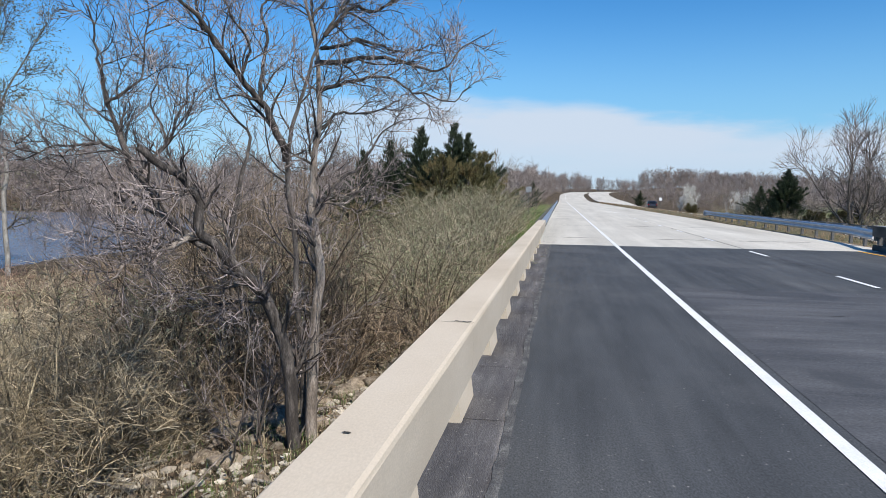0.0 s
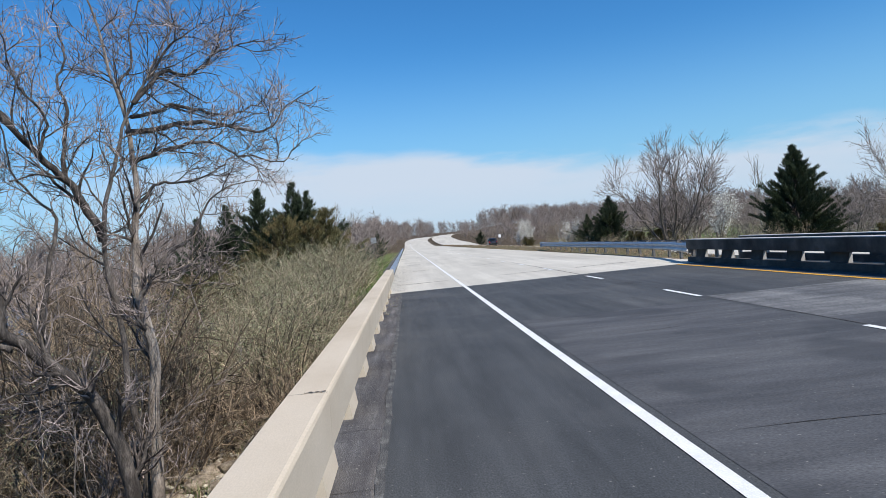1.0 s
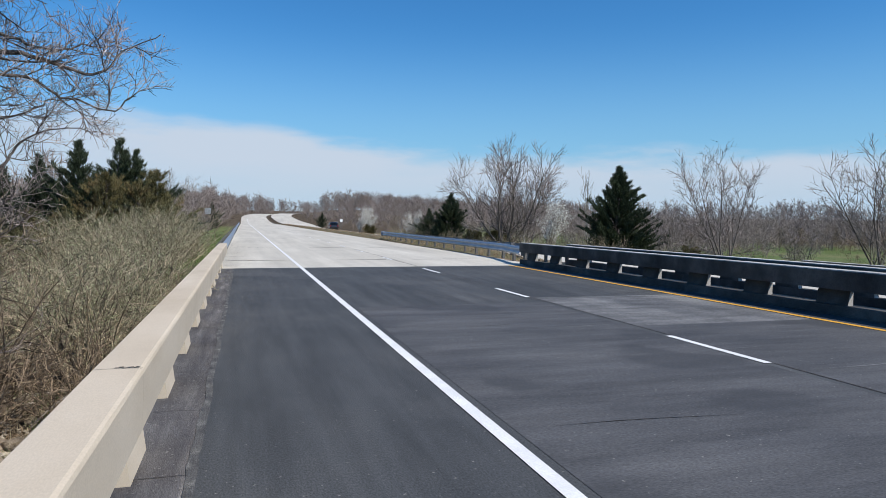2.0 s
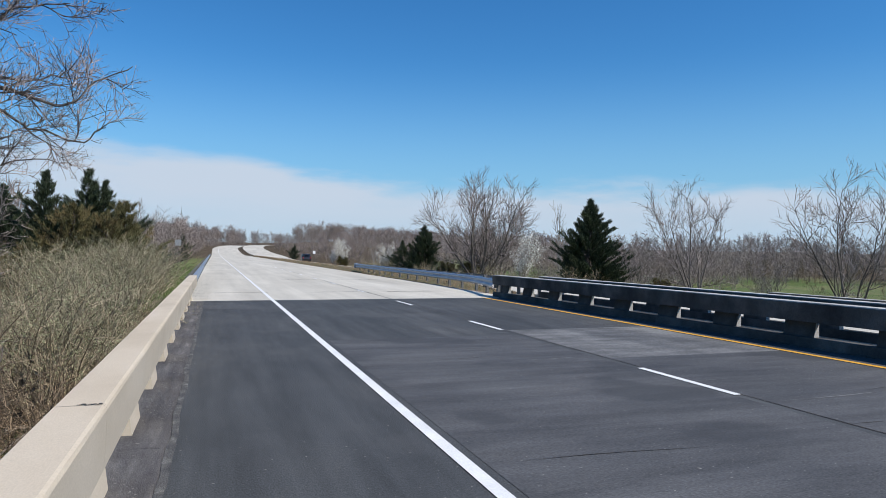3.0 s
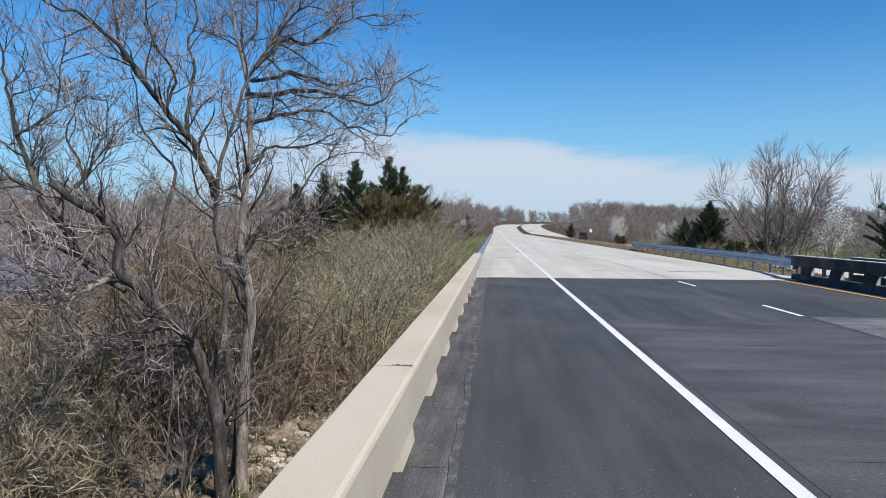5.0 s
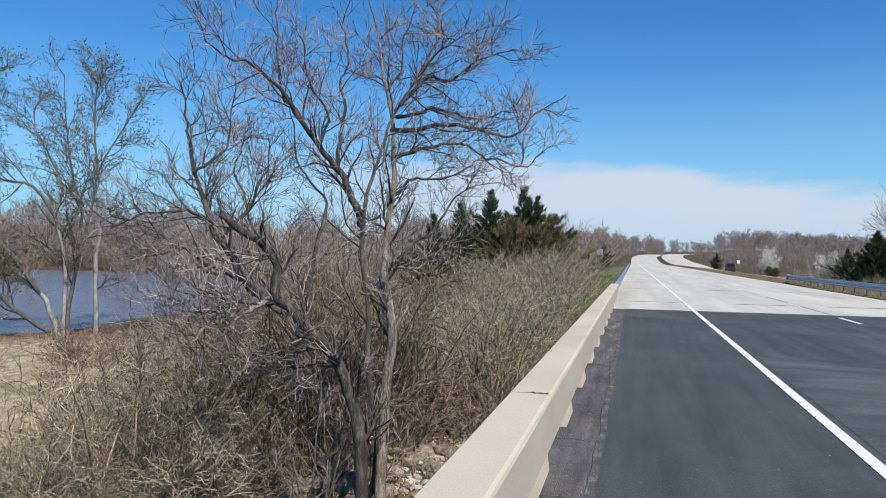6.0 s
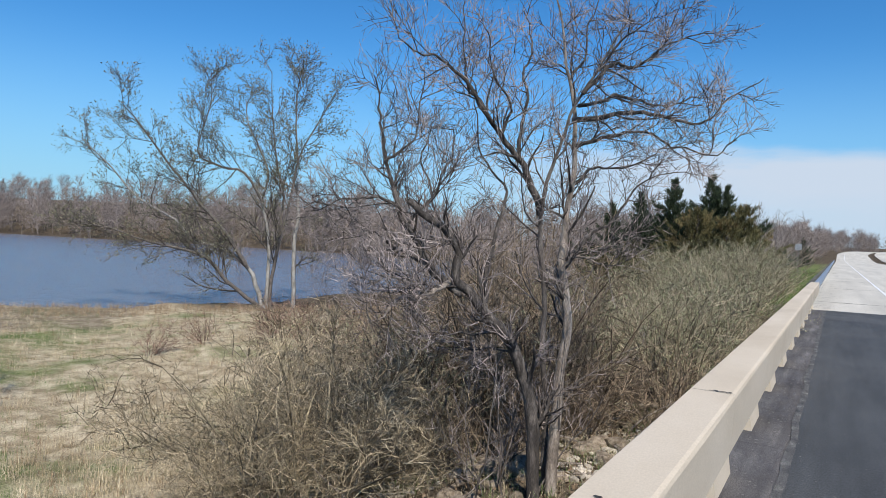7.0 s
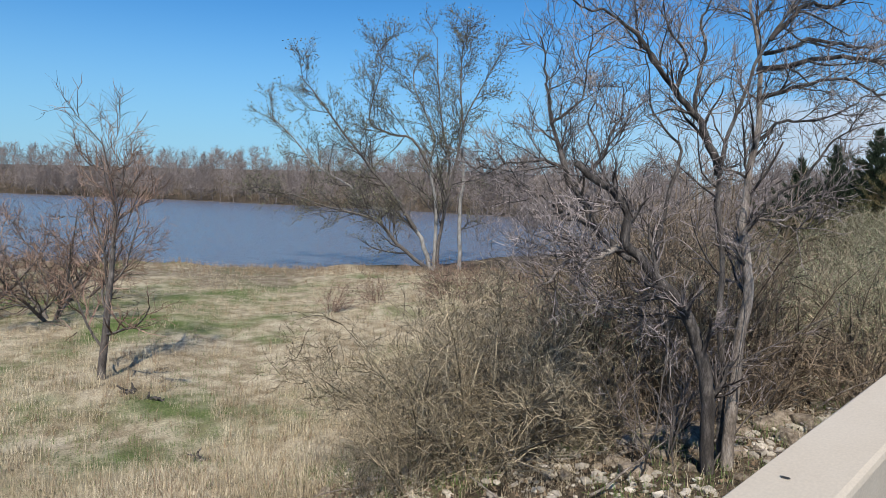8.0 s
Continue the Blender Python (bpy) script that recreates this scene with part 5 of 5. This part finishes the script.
spots = [(-5.4, 7.3, 0.75), (-6.1, 7.9, 0.8), (-5.1, 8.2, 0.7), (-6.6, 7.4, 0.7), (-5.9, 6.9, 0.5), (-6.9, 8.6, 0.9), (-4.7, 8.4, 0.6), (-5.6, 9.0, 0.95), (-6.2, 9.6, 1.0), (-4.9, 9.2, 0.8), (-7.0, 10.0, 1.2), (-8.0, 10.0, 1.3), (-5.7, 10.2, 1.1), (-6.8, 10.6, 1.3), (-8.4, 10.8, 1.3), (-8.3, 8.4, 0.45), (-5.0, 7.4, 0.4), (-9.5, 10.0, 1.3), (-10.5, 12, 1.4), (-9.0, 13, 1.4), (-11.5, 15, 1.5), (-9.5, 16.5, 1.5), (-12.5, 19, 1.6), (-10.5, 21, 1.6), (-13.5, 24, 1.6), (-11.2, 27, 1.7), (-9.5, 30, 1.6), (-13, 32, 1.8), (-10.5, 35, 1.6)]
spread_out(dark_shrubs, spots + bare_end, "brown shrubs under the tree")
spread_out(saplings, [(-5.6, 8.3, 0.85), (-6.4, 8.9, 0.95), (-5.0, 9.3, 0.8), (-7.3, 8.2, 0.9), (-5.9, 10.1, 1.0), (-7.0, 9.9, 1.05), (-8.1, 9.4, 1.0), (-6.5, 11.3, 1.1), (-7.9, 11.2, 1.15), (-9.0, 10.8, 1.1), (-8.6, 12.8, 1.2), (-7.2, 13.2, 1.15)], "saplings behind the tree")
spots = [(rng.uniform(-21, -11), rng.uniform(13, 24), rng.uniform(0.8, 1.3)) for _ in range(26)]
spread_out(red_shrubs, spots, "reddish shrubs above the lake")
right_shrubs = [shrub(140 + k, 2.4, 16, 0.75, "leafless tan scrub beyond the twin bridge", TAN_TWIG, BUD if k else None, 1, 0.05) for k in range(3)]
spots = []
for k in range(95):
    y = rng.uniform(28, 60) if k < 26 else rng.uniform(46, 118)
    x = rng.uniform(21.8, 27.5) if k < 26 else (rng.uniform(21.2, 24.5) if k < 60 else rng.uniform(22.5, 30))
    if k >= 26 and y < 62 and x > 24.5:
        y += 26
    spots.append((x, y, rng.uniform(0.42, 0.78) if k < 26 else rng.uniform(0.75, 1.35)))
spread_out(right_shrubs, spots, "scrub beyond the twin bridge")


# ---- woods far off ----
def simple_tree(seed, h, n_limbs, n_twigs, thick, sliver):
    """A domed bare tree: trunk as a tube, limbs as ribbons, twigs as thin slivers; corners and triangles."""
    rng = random.Random(seed)
    nrng = np.random.default_rng(seed)
    main = shoot(rng, (0, 0, -0.5), Vector((rng.gauss(0, 0.05), rng.gauss(0, 0.05), 1)), 0.74 * h, 0.010 * h * thick, 4, 0.05, 0.04, 0.25)
    limbs, P, D = [], [], []
    for i in range(n_limbs):
        t = 0.14 + 0.86 * (i + rng.random()) / n_limbs
        f = min(t * 4, 3.99)
        j = int(f)
        p = Vector(main[0][j]).lerp(Vector(main[0][j + 1]), f - j)
        az, lean = rng.uniform(0, 6.28), radians(70 - 32 * t + rng.gauss(0, 10))
        d = Vector((math.sin(lean) * math.cos(az), math.sin(lean) * math.sin(az), math.cos(lean)))
        b = shoot(rng, p, d, h * (0.38 - 0.17 * t) * rng.uniform(0.7, 1.15), 0.034 * thick, 3, 0.1, 0.09, 0.3)
        limbs.append(b)
        for q in range(n_twigs):
            w = (0.15 + 0.85 * (q + rng.random()) / n_twigs) * 3
            k = min(int(w), 2)
            P.append(Vector(b[0][k]).lerp(Vector(b[0][k + 1]), w - k)[:])
            e = turn_from(rng, b[1][k + 1], radians(rng.gauss(52, 18)))
            D.append((e * (h * rng.uniform(0.06, 0.15)) + Vector((0, 0, 0.02 * h)))[:])
    v, q = tube_arrays(polys([main]), 3)
    w, e = ribbon_arrays(polys(limbs), seed)
    q = np.concatenate([q, e + len(v)])
    v = np.concatenate([v, w])
    f = np.concatenate([q[:, [0, 1, 2]], q[:, [0, 2, 3]]])
    P, D = np.array(P), np.array(D)
    n = len(P)
    side = nrng.normal(0, 1, (n, 3))
    side *= sliver / np.linalg.norm(side, axis=1, keepdims=True)
    sv = np.stack([P - side, P + side, P + D], 1).reshape(-1, 3)
    return np.concatenate([v, sv]), np.concatenate([f, np.arange(3 * n).reshape(-1, 3) + len(v)])


WOOD_KINDS = [simple_tree(200 + k, 10.0, 22, 12, 0.7, 0.05) for k in range(6)]
NEAR_KINDS = [simple_tree(220 + k, 10.0, 24, 15, 0.5, 0.025) for k in range(6)]


def woods(name, spots, label, mat=FAR_WOOD, kinds=WOOD_KINDS):
    """One object of many bare trees at (x, y, height)."""
    rng = random.Random(len(spots) + 3)
    verts, faces, base = [], [], 0
    for x, y, h in spots:
        v, f = kinds[rng.randrange(len(kinds))]
        s, t = h / 10, rng.uniform(0, 6.28)
        c, d = math.cos(t), math.sin(t)
        w = v * np.array([s * 1.1, s * 1.1, s])
        w = np.stack([w[:, 0] * c - w[:, 1] * d + x, w[:, 0] * d + w[:, 1] * c + y, w[:, 2] + zat(x, y)], 1)
        verts.append(w)
        faces.append(f + base)
        base += len(v)
    ob = new(name, arrays_mesh(name, np.concatenate(verts), np.concatenate(faces), mat))
    return tagged(ob, label, "woods", kind="stuff")


rng = random.Random(9)


def shore_y(x):
    return 133 - 0.02 * x + 5 * math.sin(x * 0.03) - 0.45 * max(-260 - x, 0)


woods("far_woods", [(x, shore_y(x) + rng.random() ** 1.4 * 100, rng.uniform(12, 18)) for x in (-28 - 520 * rng.random() for _ in range(760))], "brown leafless woods along the far lake shore")
woods("brush", [(x, shore_y(x) + rng.random() * 12, rng.uniform(3, 6)) for x in (rng.uniform(-420, -28) for _ in range(170))], "low brown brush at the foot of the far woods", TWIG)


def split_woods(spots, label):
    """Nearer trees with finer twigs, farther ones with coarser."""
    near = [q for q in spots if math.hypot(q[0], q[1]) < 150]
    woods("far_woods", near, label, FAR_WOOD, NEAR_KINDS)
    if len(near) < len(spots):
        woods("far_woods", [q for q in spots if math.hypot(q[0], q[1]) >= 150], label)


split_woods([(-8.5 - rng.random() ** 1.3 * 50 + float(road_shift(y)), y, min(4.0 + y / 22, 12.5) * rng.uniform(0.85, 1.15)) for y in (50 + rng.random() ** 1.1 * 330 for _ in range(440))], "leafless woods behind the grassy verge")
split_woods([(24 + rng.random() ** 1.2 * 60 + float(road_shift(y)), y, rng.uniform(4.5, 8)) for y in (84 + rng.random() ** 1.1 * 300 for _ in range(340))], "leafless woods above the other carriageway")
woods("far_woods", [(x, y, h) for x, y, h in ((rng.uniform(-80, 190), 432 + rng.random() ** 1.5 * 130, rng.uniform(12, 16)) for _ in range(680)) if not -7 < x - float(road_shift(y)) < 26], "leafless woods where the road vanishes")
ring = []
for _ in range(560):
    t, r = radians(rng.uniform(20, 82)), 126 + 85 * rng.random() ** 1.5
    ring.append((r * math.sin(t), r * math.cos(t), rng.uniform(4.8, 7.0) * (1 + (r - 126) / 140)))
split_woods(ring, "leafless woods beyond the green field")
split_woods([(r * math.sin(t), r * math.cos(t), h) for t, r, h in ((radians(rng.uniform(25, 41)), rng.uniform(74, 122), rng.uniform(4.2, 6.6)) for _ in range(150))], "leafless brown scrub woods behind the cedar")
low = []
for _ in range(260):
    t, r = radians(rng.uniform(20, 82)), rng.uniform(121, 131)
    low.append((r * math.sin(t), r * math.cos(t), rng.uniform(2.6, 4.8)))
woods("brush", low, "low brown brush along the foot of the woods", TWIG, NEAR_KINDS)
woods("brush", [(rng.uniform(42, 90), rng.uniform(25, 100), rng.uniform(1.0, 2.4)) for _ in range(60)], "low leafless brush in the field", TWIG, NEAR_KINDS)


# ---- grass ----
def grass(name, spots, length, width, mat, label, blades=6, lay=0.7):
    """Tufts of bent blades at (x, y) as one object."""
    nrng = np.random.default_rng(len(spots))
    S = np.repeat(np.array(spots, dtype=float), blades, axis=0)
    n = len(S)
    z = ground_height(S[:, 0], S[:, 1])
    az = nrng.uniform(0, 2 * np.pi, n)
    tilt = np.abs(nrng.normal(0, lay, n)).clip(0, 1.35)
    L = length * nrng.uniform(0.5, 1.3, n)
    base = np.stack([S[:, 0] + nrng.normal(0, 0.05, n), S[:, 1] + nrng.normal(0, 0.05, n), z - 0.02], 1)
    d1 = np.stack([np.sin(tilt * 0.5) * np.cos(az), np.sin(tilt * 0.5) * np.sin(az), np.cos(tilt * 0.5)], 1)
    d2 = np.stack([np.sin(tilt * 1.25) * np.cos(az), np.sin(tilt * 1.25) * np.sin(az), np.cos(tilt * 1.25)], 1)
    side = np.stack([-np.sin(az), np.cos(az), 0 * az], 1) * width * nrng.uniform(0.6, 1.3, n)[:, None]
    mid = base + d1 * L[:, None] * 0.55
    tip = mid + d2 * L[:, None] * 0.5
    v = np.stack([base - side, base + side, mid, mid - side * 0.6, mid + side * 0.6, tip], 1).reshape(-1, 3)
    f = np.arange(6 * n).reshape(-1, 3)
    ob = new(name, arrays_mesh(name, v, f, mat))
    return tagged(ob, label, "grass", kind="stuff")


def meadow_spots(seed, n, green):
    rng = random.Random(seed)
    out = []
    while len(out) < n:
        d = 5.5 + 36 * rng.random() ** 1.6
        t = rng.uniform(-0.35, 1.05)
        x, y = -2.5 - d * math.cos(t) - 1.5, -0.5 + d * math.sin(t)
        if -0.67 * x + 0.74 * y > 41.5 or x > -8 - 0.25 * max(0, y - 6):
            continue
        g = noise.noise((x * 0.28, y * 0.28, 4.0)) + 0.35 * noise.noise((x * 0.9, y * 0.9, 1.0))
        if (g > 0.07) == green or rng.random() < 0.12:
            out.append((x, y))
    return out


grass("dead_grass", meadow_spots(1, 13500, False), 0.21, 0.0045, STRAW, "matted straw-coloured dead grass in the meadow", 9, 1.15)
grass("dead_grass", meadow_spots(5, 1300, False), 0.34, 0.0065, STRAW, "taller tufts of straw-coloured grass in the meadow", 14, 0.75)
grass("dead_grass", meadow_spots(6, 900, False), 0.27, 0.0065, RED_STRAW, "reddish-brown tufts of dead grass in the meadow", 13, 0.7)
grass("green_grass", meadow_spots(2, 6200, True), 0.15, 0.0045, GREEN, "patches of fresh green grass in the meadow", 6, 0.6)
rng = random.Random(4)
sedge = []
while len(sedge) < 2600:
    k, w = rng.uniform(-60, 40), rng.uniform(0.3, 5.5)
    x, y = -0.67 * (43 - w) + 0.74 * k, 0.74 * (43 - w) + 0.67 * k
    if x < -14 and y > -4 and y < 60:
        sedge.append((x, y))
grass("sedge", sedge, 0.36, 0.010, RED_STRAW, "reddish-brown sedge along the water's edge", 6, 0.4)
verge = []
while len(verge) < 5200:
    y = 23 + 55 * rng.random() ** 1.5
    verge.append((rng.uniform(-6.4, -2.75), y))
grass("green_grass", verge, 0.16, 0.010, GREEN, "short green grass on the road's verge", 5, 0.6)
tall = [(rng.uniform(-8.2, -5.9), 27 + 50 * rng.random()) for _ in range(700)]
grass("dead_grass", tall, 0.7, 0.010, STRAW, "tall straw-coloured grass at the edge of the brush", 6, 0.35)
under_brush = [(rng.uniform(-9.5, -2.9), rng.uniform(3.5, 11)) for _ in range(3600)]
grass("green_grass", [q for q in under_brush[:2100] if noise.noise((q[0] * 0.8, q[1] * 0.8, 7.0)) > -0.08], 0.17, 0.0045, GREEN, "thin green grass under the thicket", 6, 0.8)
grass("dead_grass", under_brush[2100:], 0.22, 0.003, STRAW, "thin dead grass under the thicket", 6, 0.95)
mid_strip = [(rng.uniform(8.45, 10.4), 24 + 180 * rng.random() ** 1.3) for _ in range(4200)]
grass("dead_grass", mid_strip, 0.14, 0.012, RED_STRAW, "short brown dead grass in the median", 5, 0.8)


# ---- stones and litter on the slope ----
def stone_mesh(seed):
    bm = bmesh.new()
    bmesh.ops.create_icosphere(bm, subdivisions=2, radius=1.0)
    for v in bm.verts:
        n = v.co.normalized()
        k = 1 + 0.42 * noise.noise(n * 1.2 + Vector((seed * 9.1, 0, 0))) + 0.16 * noise.noise(n * 3.1 + Vector((0, seed * 4.7, 0)))
        v.co = Vector((n.x, n.y * 0.78, n.z * 0.55)) * k
    for _ in range(2):      # broken flat faces
        d = noise.noise_vector((seed * 3.3, _ * 5.1, 1)).normalized()
        for v in bm.verts:
            over = v.co.dot(d) - 0.55
            if over > 0:
                v.co -= d * over * 0.85
    me = bpy.data.meshes.new("stone")
    bm.to_mesh(me)
    bm.free()
    me.materials.append(ROCK)
    return me


STONES = [stone_mesh(k) for k in range(7)]
riprap = empty("riprap", label="broken pale limestone blocks strewn down the slope below the parapet", category="rocks", kind="structure")
rng = random.Random(15)
for k in range(290):
    if k < 150:
        x, y = rng.uniform(-5.6, -2.9), rng.uniform(5.5, 11)
    else:
        x, y = rng.uniform(-8.4, -4.2), rng.uniform(3.2, 9.5)
    s = 0.055 + 0.17 * rng.random() ** 2.2 if k < 150 else 0.03 + 0.08 * rng.random() ** 2
    ob = under(new("stone", STONES[k % 7]), riprap)
    ob.matrix_world = pose(x, y, zat(x, y) + 0.12 * s, rng.uniform(-25, 25), rng.uniform(-25, 25), rng.uniform(0, 360)) @ Matrix.Diagonal((s, s * rng.uniform(0.8, 1.2), s, 1))

grng = np.random.default_rng(18)
gv, gf, gb = [], [], 0
gm = bmesh.new()
bmesh.ops.create_icosphere(gm, subdivisions=1, radius=1.0)
unit = np.array([v.co[:] for v in gm.verts])
tri = np.array([[v.index for v in f.verts] for f in gm.faces])
gm.free()
while len(gv) < 2300:
    x, y = grng.uniform(-8.6, -3.0), grng.uniform(3.4, 11.0)
    if noise.noise((x * 0.9, y * 0.9, 2.0)) + grng.uniform(-0.25, 0.25) < -0.02:
        continue
    s = 0.018 + 0.05 * grng.random() ** 2
    shape = unit * (1 + grng.uniform(-0.28, 0.28, (len(unit), 1))) * np.array([s * grng.uniform(0.8, 1.5), s, s * grng.uniform(0.45, 0.8)])
    t = grng.uniform(0, 6.28)
    rot = np.array([[math.cos(t), -math.sin(t), 0], [math.sin(t), math.cos(t), 0], [0, 0, 1]])
    gv.append(shape @ rot.T + np.array([x, y, zat(x, y) + s * 0.2]))
    gf.append(tri + gb)
    gb += len(unit)
GRAVEL = material("pale_gravel", [(0.30, 0.26, 0.2), (0.50, 0.44, 0.36)], 0.92, 2.0, 30, 0.0, vary=0.4, island=True)
tagged(new("gravel", arrays_mesh("gravel", np.concatenate(gv), np.concatenate(gf), GRAVEL)), "small pale broken stones between the blocks", "gravel", kind="stuff")

nrng = np.random.default_rng(8)
lx, ly = nrng.uniform(-9.5, -2.8, 9000), nrng.uniform(3.0, 13, 9000)
v, f = leaf_arrays(nrng, np.stack([lx, ly, ground_height(lx, ly) + 0.02], 1), 0.05, 1, 0.7, scatter=0.01)
tagged(new("leaf_litter", arrays_mesh("leaf_litter", v, f, LITTER)), "dry brown leaves strewn on the slope", "leaf litter", kind="stuff")
# fallen sticks
stick_rng = random.Random(21)
for k in range(26):
    x, y = stick_rng.uniform(-8, -3.4), stick_rng.uniform(4, 9)
    d = Vector((stick_rng.gauss(0, 1), stick_rng.gauss(0, 1), 0.1)).normalized()
    q = shoot(stick_rng, (0, 0, 0.04), d, stick_rng.uniform(0.6, 1.5), 0.014, 5, 0.12, 0.0)
    ob = tubes("stick", polys([q]), 5, BARK)
    ob.location = (x, y, zat(x, y) + 0.02)
    tagged(ob, "dry grey stick lying on the slope", "stick", "fallen sticks")


# dark weathered roots lying in the meadow
root_rng = random.Random(33)
for x, y, size in ((-11.2, 4.2, 0.5), (-9.3, 3.7, 0.32), (-15.1, 4.75, 0.75), (-14.5, 5.0, 0.6)):
    limbs = []
    for k in range(6):
        d = Vector((root_rng.gauss(0, 1), root_rng.gauss(0, 1), root_rng.uniform(0.05, 0.7))).normalized()
        limbs.append(shoot(root_rng, (root_rng.gauss(0, 0.05), root_rng.gauss(0, 0.05), 0.02), d, size * root_rng.uniform(0.25, 0.5), 0.06 * size, 5, 0.3, -0.03, 0.3))
    ob = tubes("driftwood", polys(limbs), 6, DARK_BARK)
    ob.location = (x, y, zat(x, y))
    tagged(ob, "dark broken root lying in the straw meadow", "driftwood", "roots in the meadow")


# ---- signs ----
def road_sign(x, y, h, w, tall, label, face):
    z = zat(x, y)
    sign = empty("road_sign", pose(x, y, z), label=label, category="road sign")
    bm = bmesh.new()
    box(bm, -0.03, 0.03, -0.02, 0.02, -0.2, h + tall, 0.005)
    part("post", bm, POST_STEEL, sign)
    bm = bmesh.new()
    box(bm, -w / 2, w / 2, -0.035, -0.022, h, h + tall, 0.004)
    part("panel", bm, face, sign)


road_sign(-5.3, 75, 2.3, 0.6, 0.6, "grey back of a road sign on a steel post", SIGN_BACK)
road_sign(21.0, 166.7, 1.35 - 0.4 - zat(21.0, 166.7), 0.6, 0.75, "small white road sign on a post", SIGN_FACE)


# ---- the car on the other carriageway ----
def car(x, y):
    u = x - float(road_shift(y))
    z = float(far_lane_height(u, y))
    ob = empty("car", pose(x, y, z), label="dark blue sport utility car driving away on the other carriageway", category="car")
    side = [(-2.25, 0.35), (-2.3, 0.75), (-2.2, 1.02), (-2.0, 1.1), (-1.75, 1.62), (-1.4, 1.72), (0.25, 1.7), (0.95, 1.14), (1.9, 1.0), (2.2, 0.8), (2.25, 0.4), (1.9, 0.28), (-1.9, 0.28)]
    bm = bmesh.new()
    rings = []
    for xx, inset in ((-0.92, 0.1), (-0.8, 0.0), (0.8, 0.0), (0.92, 0.1)):
        rings.append([bm.verts.new((xx * (1 - (0.16 if zz > 1.2 else 0)), yy * (1 - 0.04 * inset * 10), zz - (0.05 * inset * 10 if zz > 1 else 0))) for yy, zz in side])
    m = len(side)
    for p, q in zip(rings, rings[1:]):
        for k in range(m):
            bm.faces.new((p[k], p[(k + 1) % m], q[(k + 1) % m], q[k]))
    bm.faces.new(rings[0])
    bm.faces.new(rings[-1][::-1])
    bmesh.ops.recalc_face_normals(bm, faces=bm.faces)
    part("body", bm, CAR_PAINT, ob)
    bm = bmesh.new()
    bm.faces.new([bm.verts.new(p) for p in ((-0.62, -2.0, 1.14), (0.62, -2.0, 1.14), (0.56, -1.79, 1.58), (-0.56, -1.79, 1.58))])
    bmesh.ops.solidify(bm, geom=bm.faces[:], thickness=-0.03)
    part("rear_window", bm, CAR_GLASS, ob)
    for s in (-1, 1):
        bm = bmesh.new()
        bm.faces.new([bm.verts.new((s * xx, yy, zz)) for xx, yy, zz in ((0.93, -1.7, 1.15), (0.93, 0.6, 1.15), (0.80, 0.1, 1.58), (0.80, -1.5, 1.58))])
        bmesh.ops.solidify(bm, geom=bm.faces[:], thickness=0.03)
        part("side_window", bm, CAR_GLASS, ob)
        bm = bmesh.new()
        box(bm, s * 0.75 - 0.11, s * 0.75 + 0.11, -2.31, -2.2, 0.82, 1.05, 0.03)
        part("tail_light", bm, TAIL, ob, "red tail light")
        for yy in (-1.35, 1.4):
            bm = bmesh.new()
            bmesh.ops.create_cone(bm, cap_ends=True, segments=24, radius1=0.36, radius2=0.36, depth=0.24, matrix=pose(s * 0.82, yy, 0.36, 0, 90, 0))
            bmesh.ops.bevel(bm, geom=[e for e in bm.edges if e.calc_length() < 0.12], offset=0.03, segments=2, affect="EDGES")
            wheel = part("wheel", bm, RUBBER, ob)
            bm = bmesh.new()
            bmesh.ops.create_cone(bm, cap_ends=True, segments=20, radius1=0.22, radius2=0.18, depth=0.03, matrix=pose(s * 0.95, yy, 0.36, 0, s * 90, 0))
            part("rim", bm, RIM, wheel)
    bm = bmesh.new()
    box(bm, -0.85, 0.85, -2.36, -2.2, 0.4, 0.62, 0.05)
    part("rear_bumper", bm, RUBBER, ob)


car(16.5, 147)
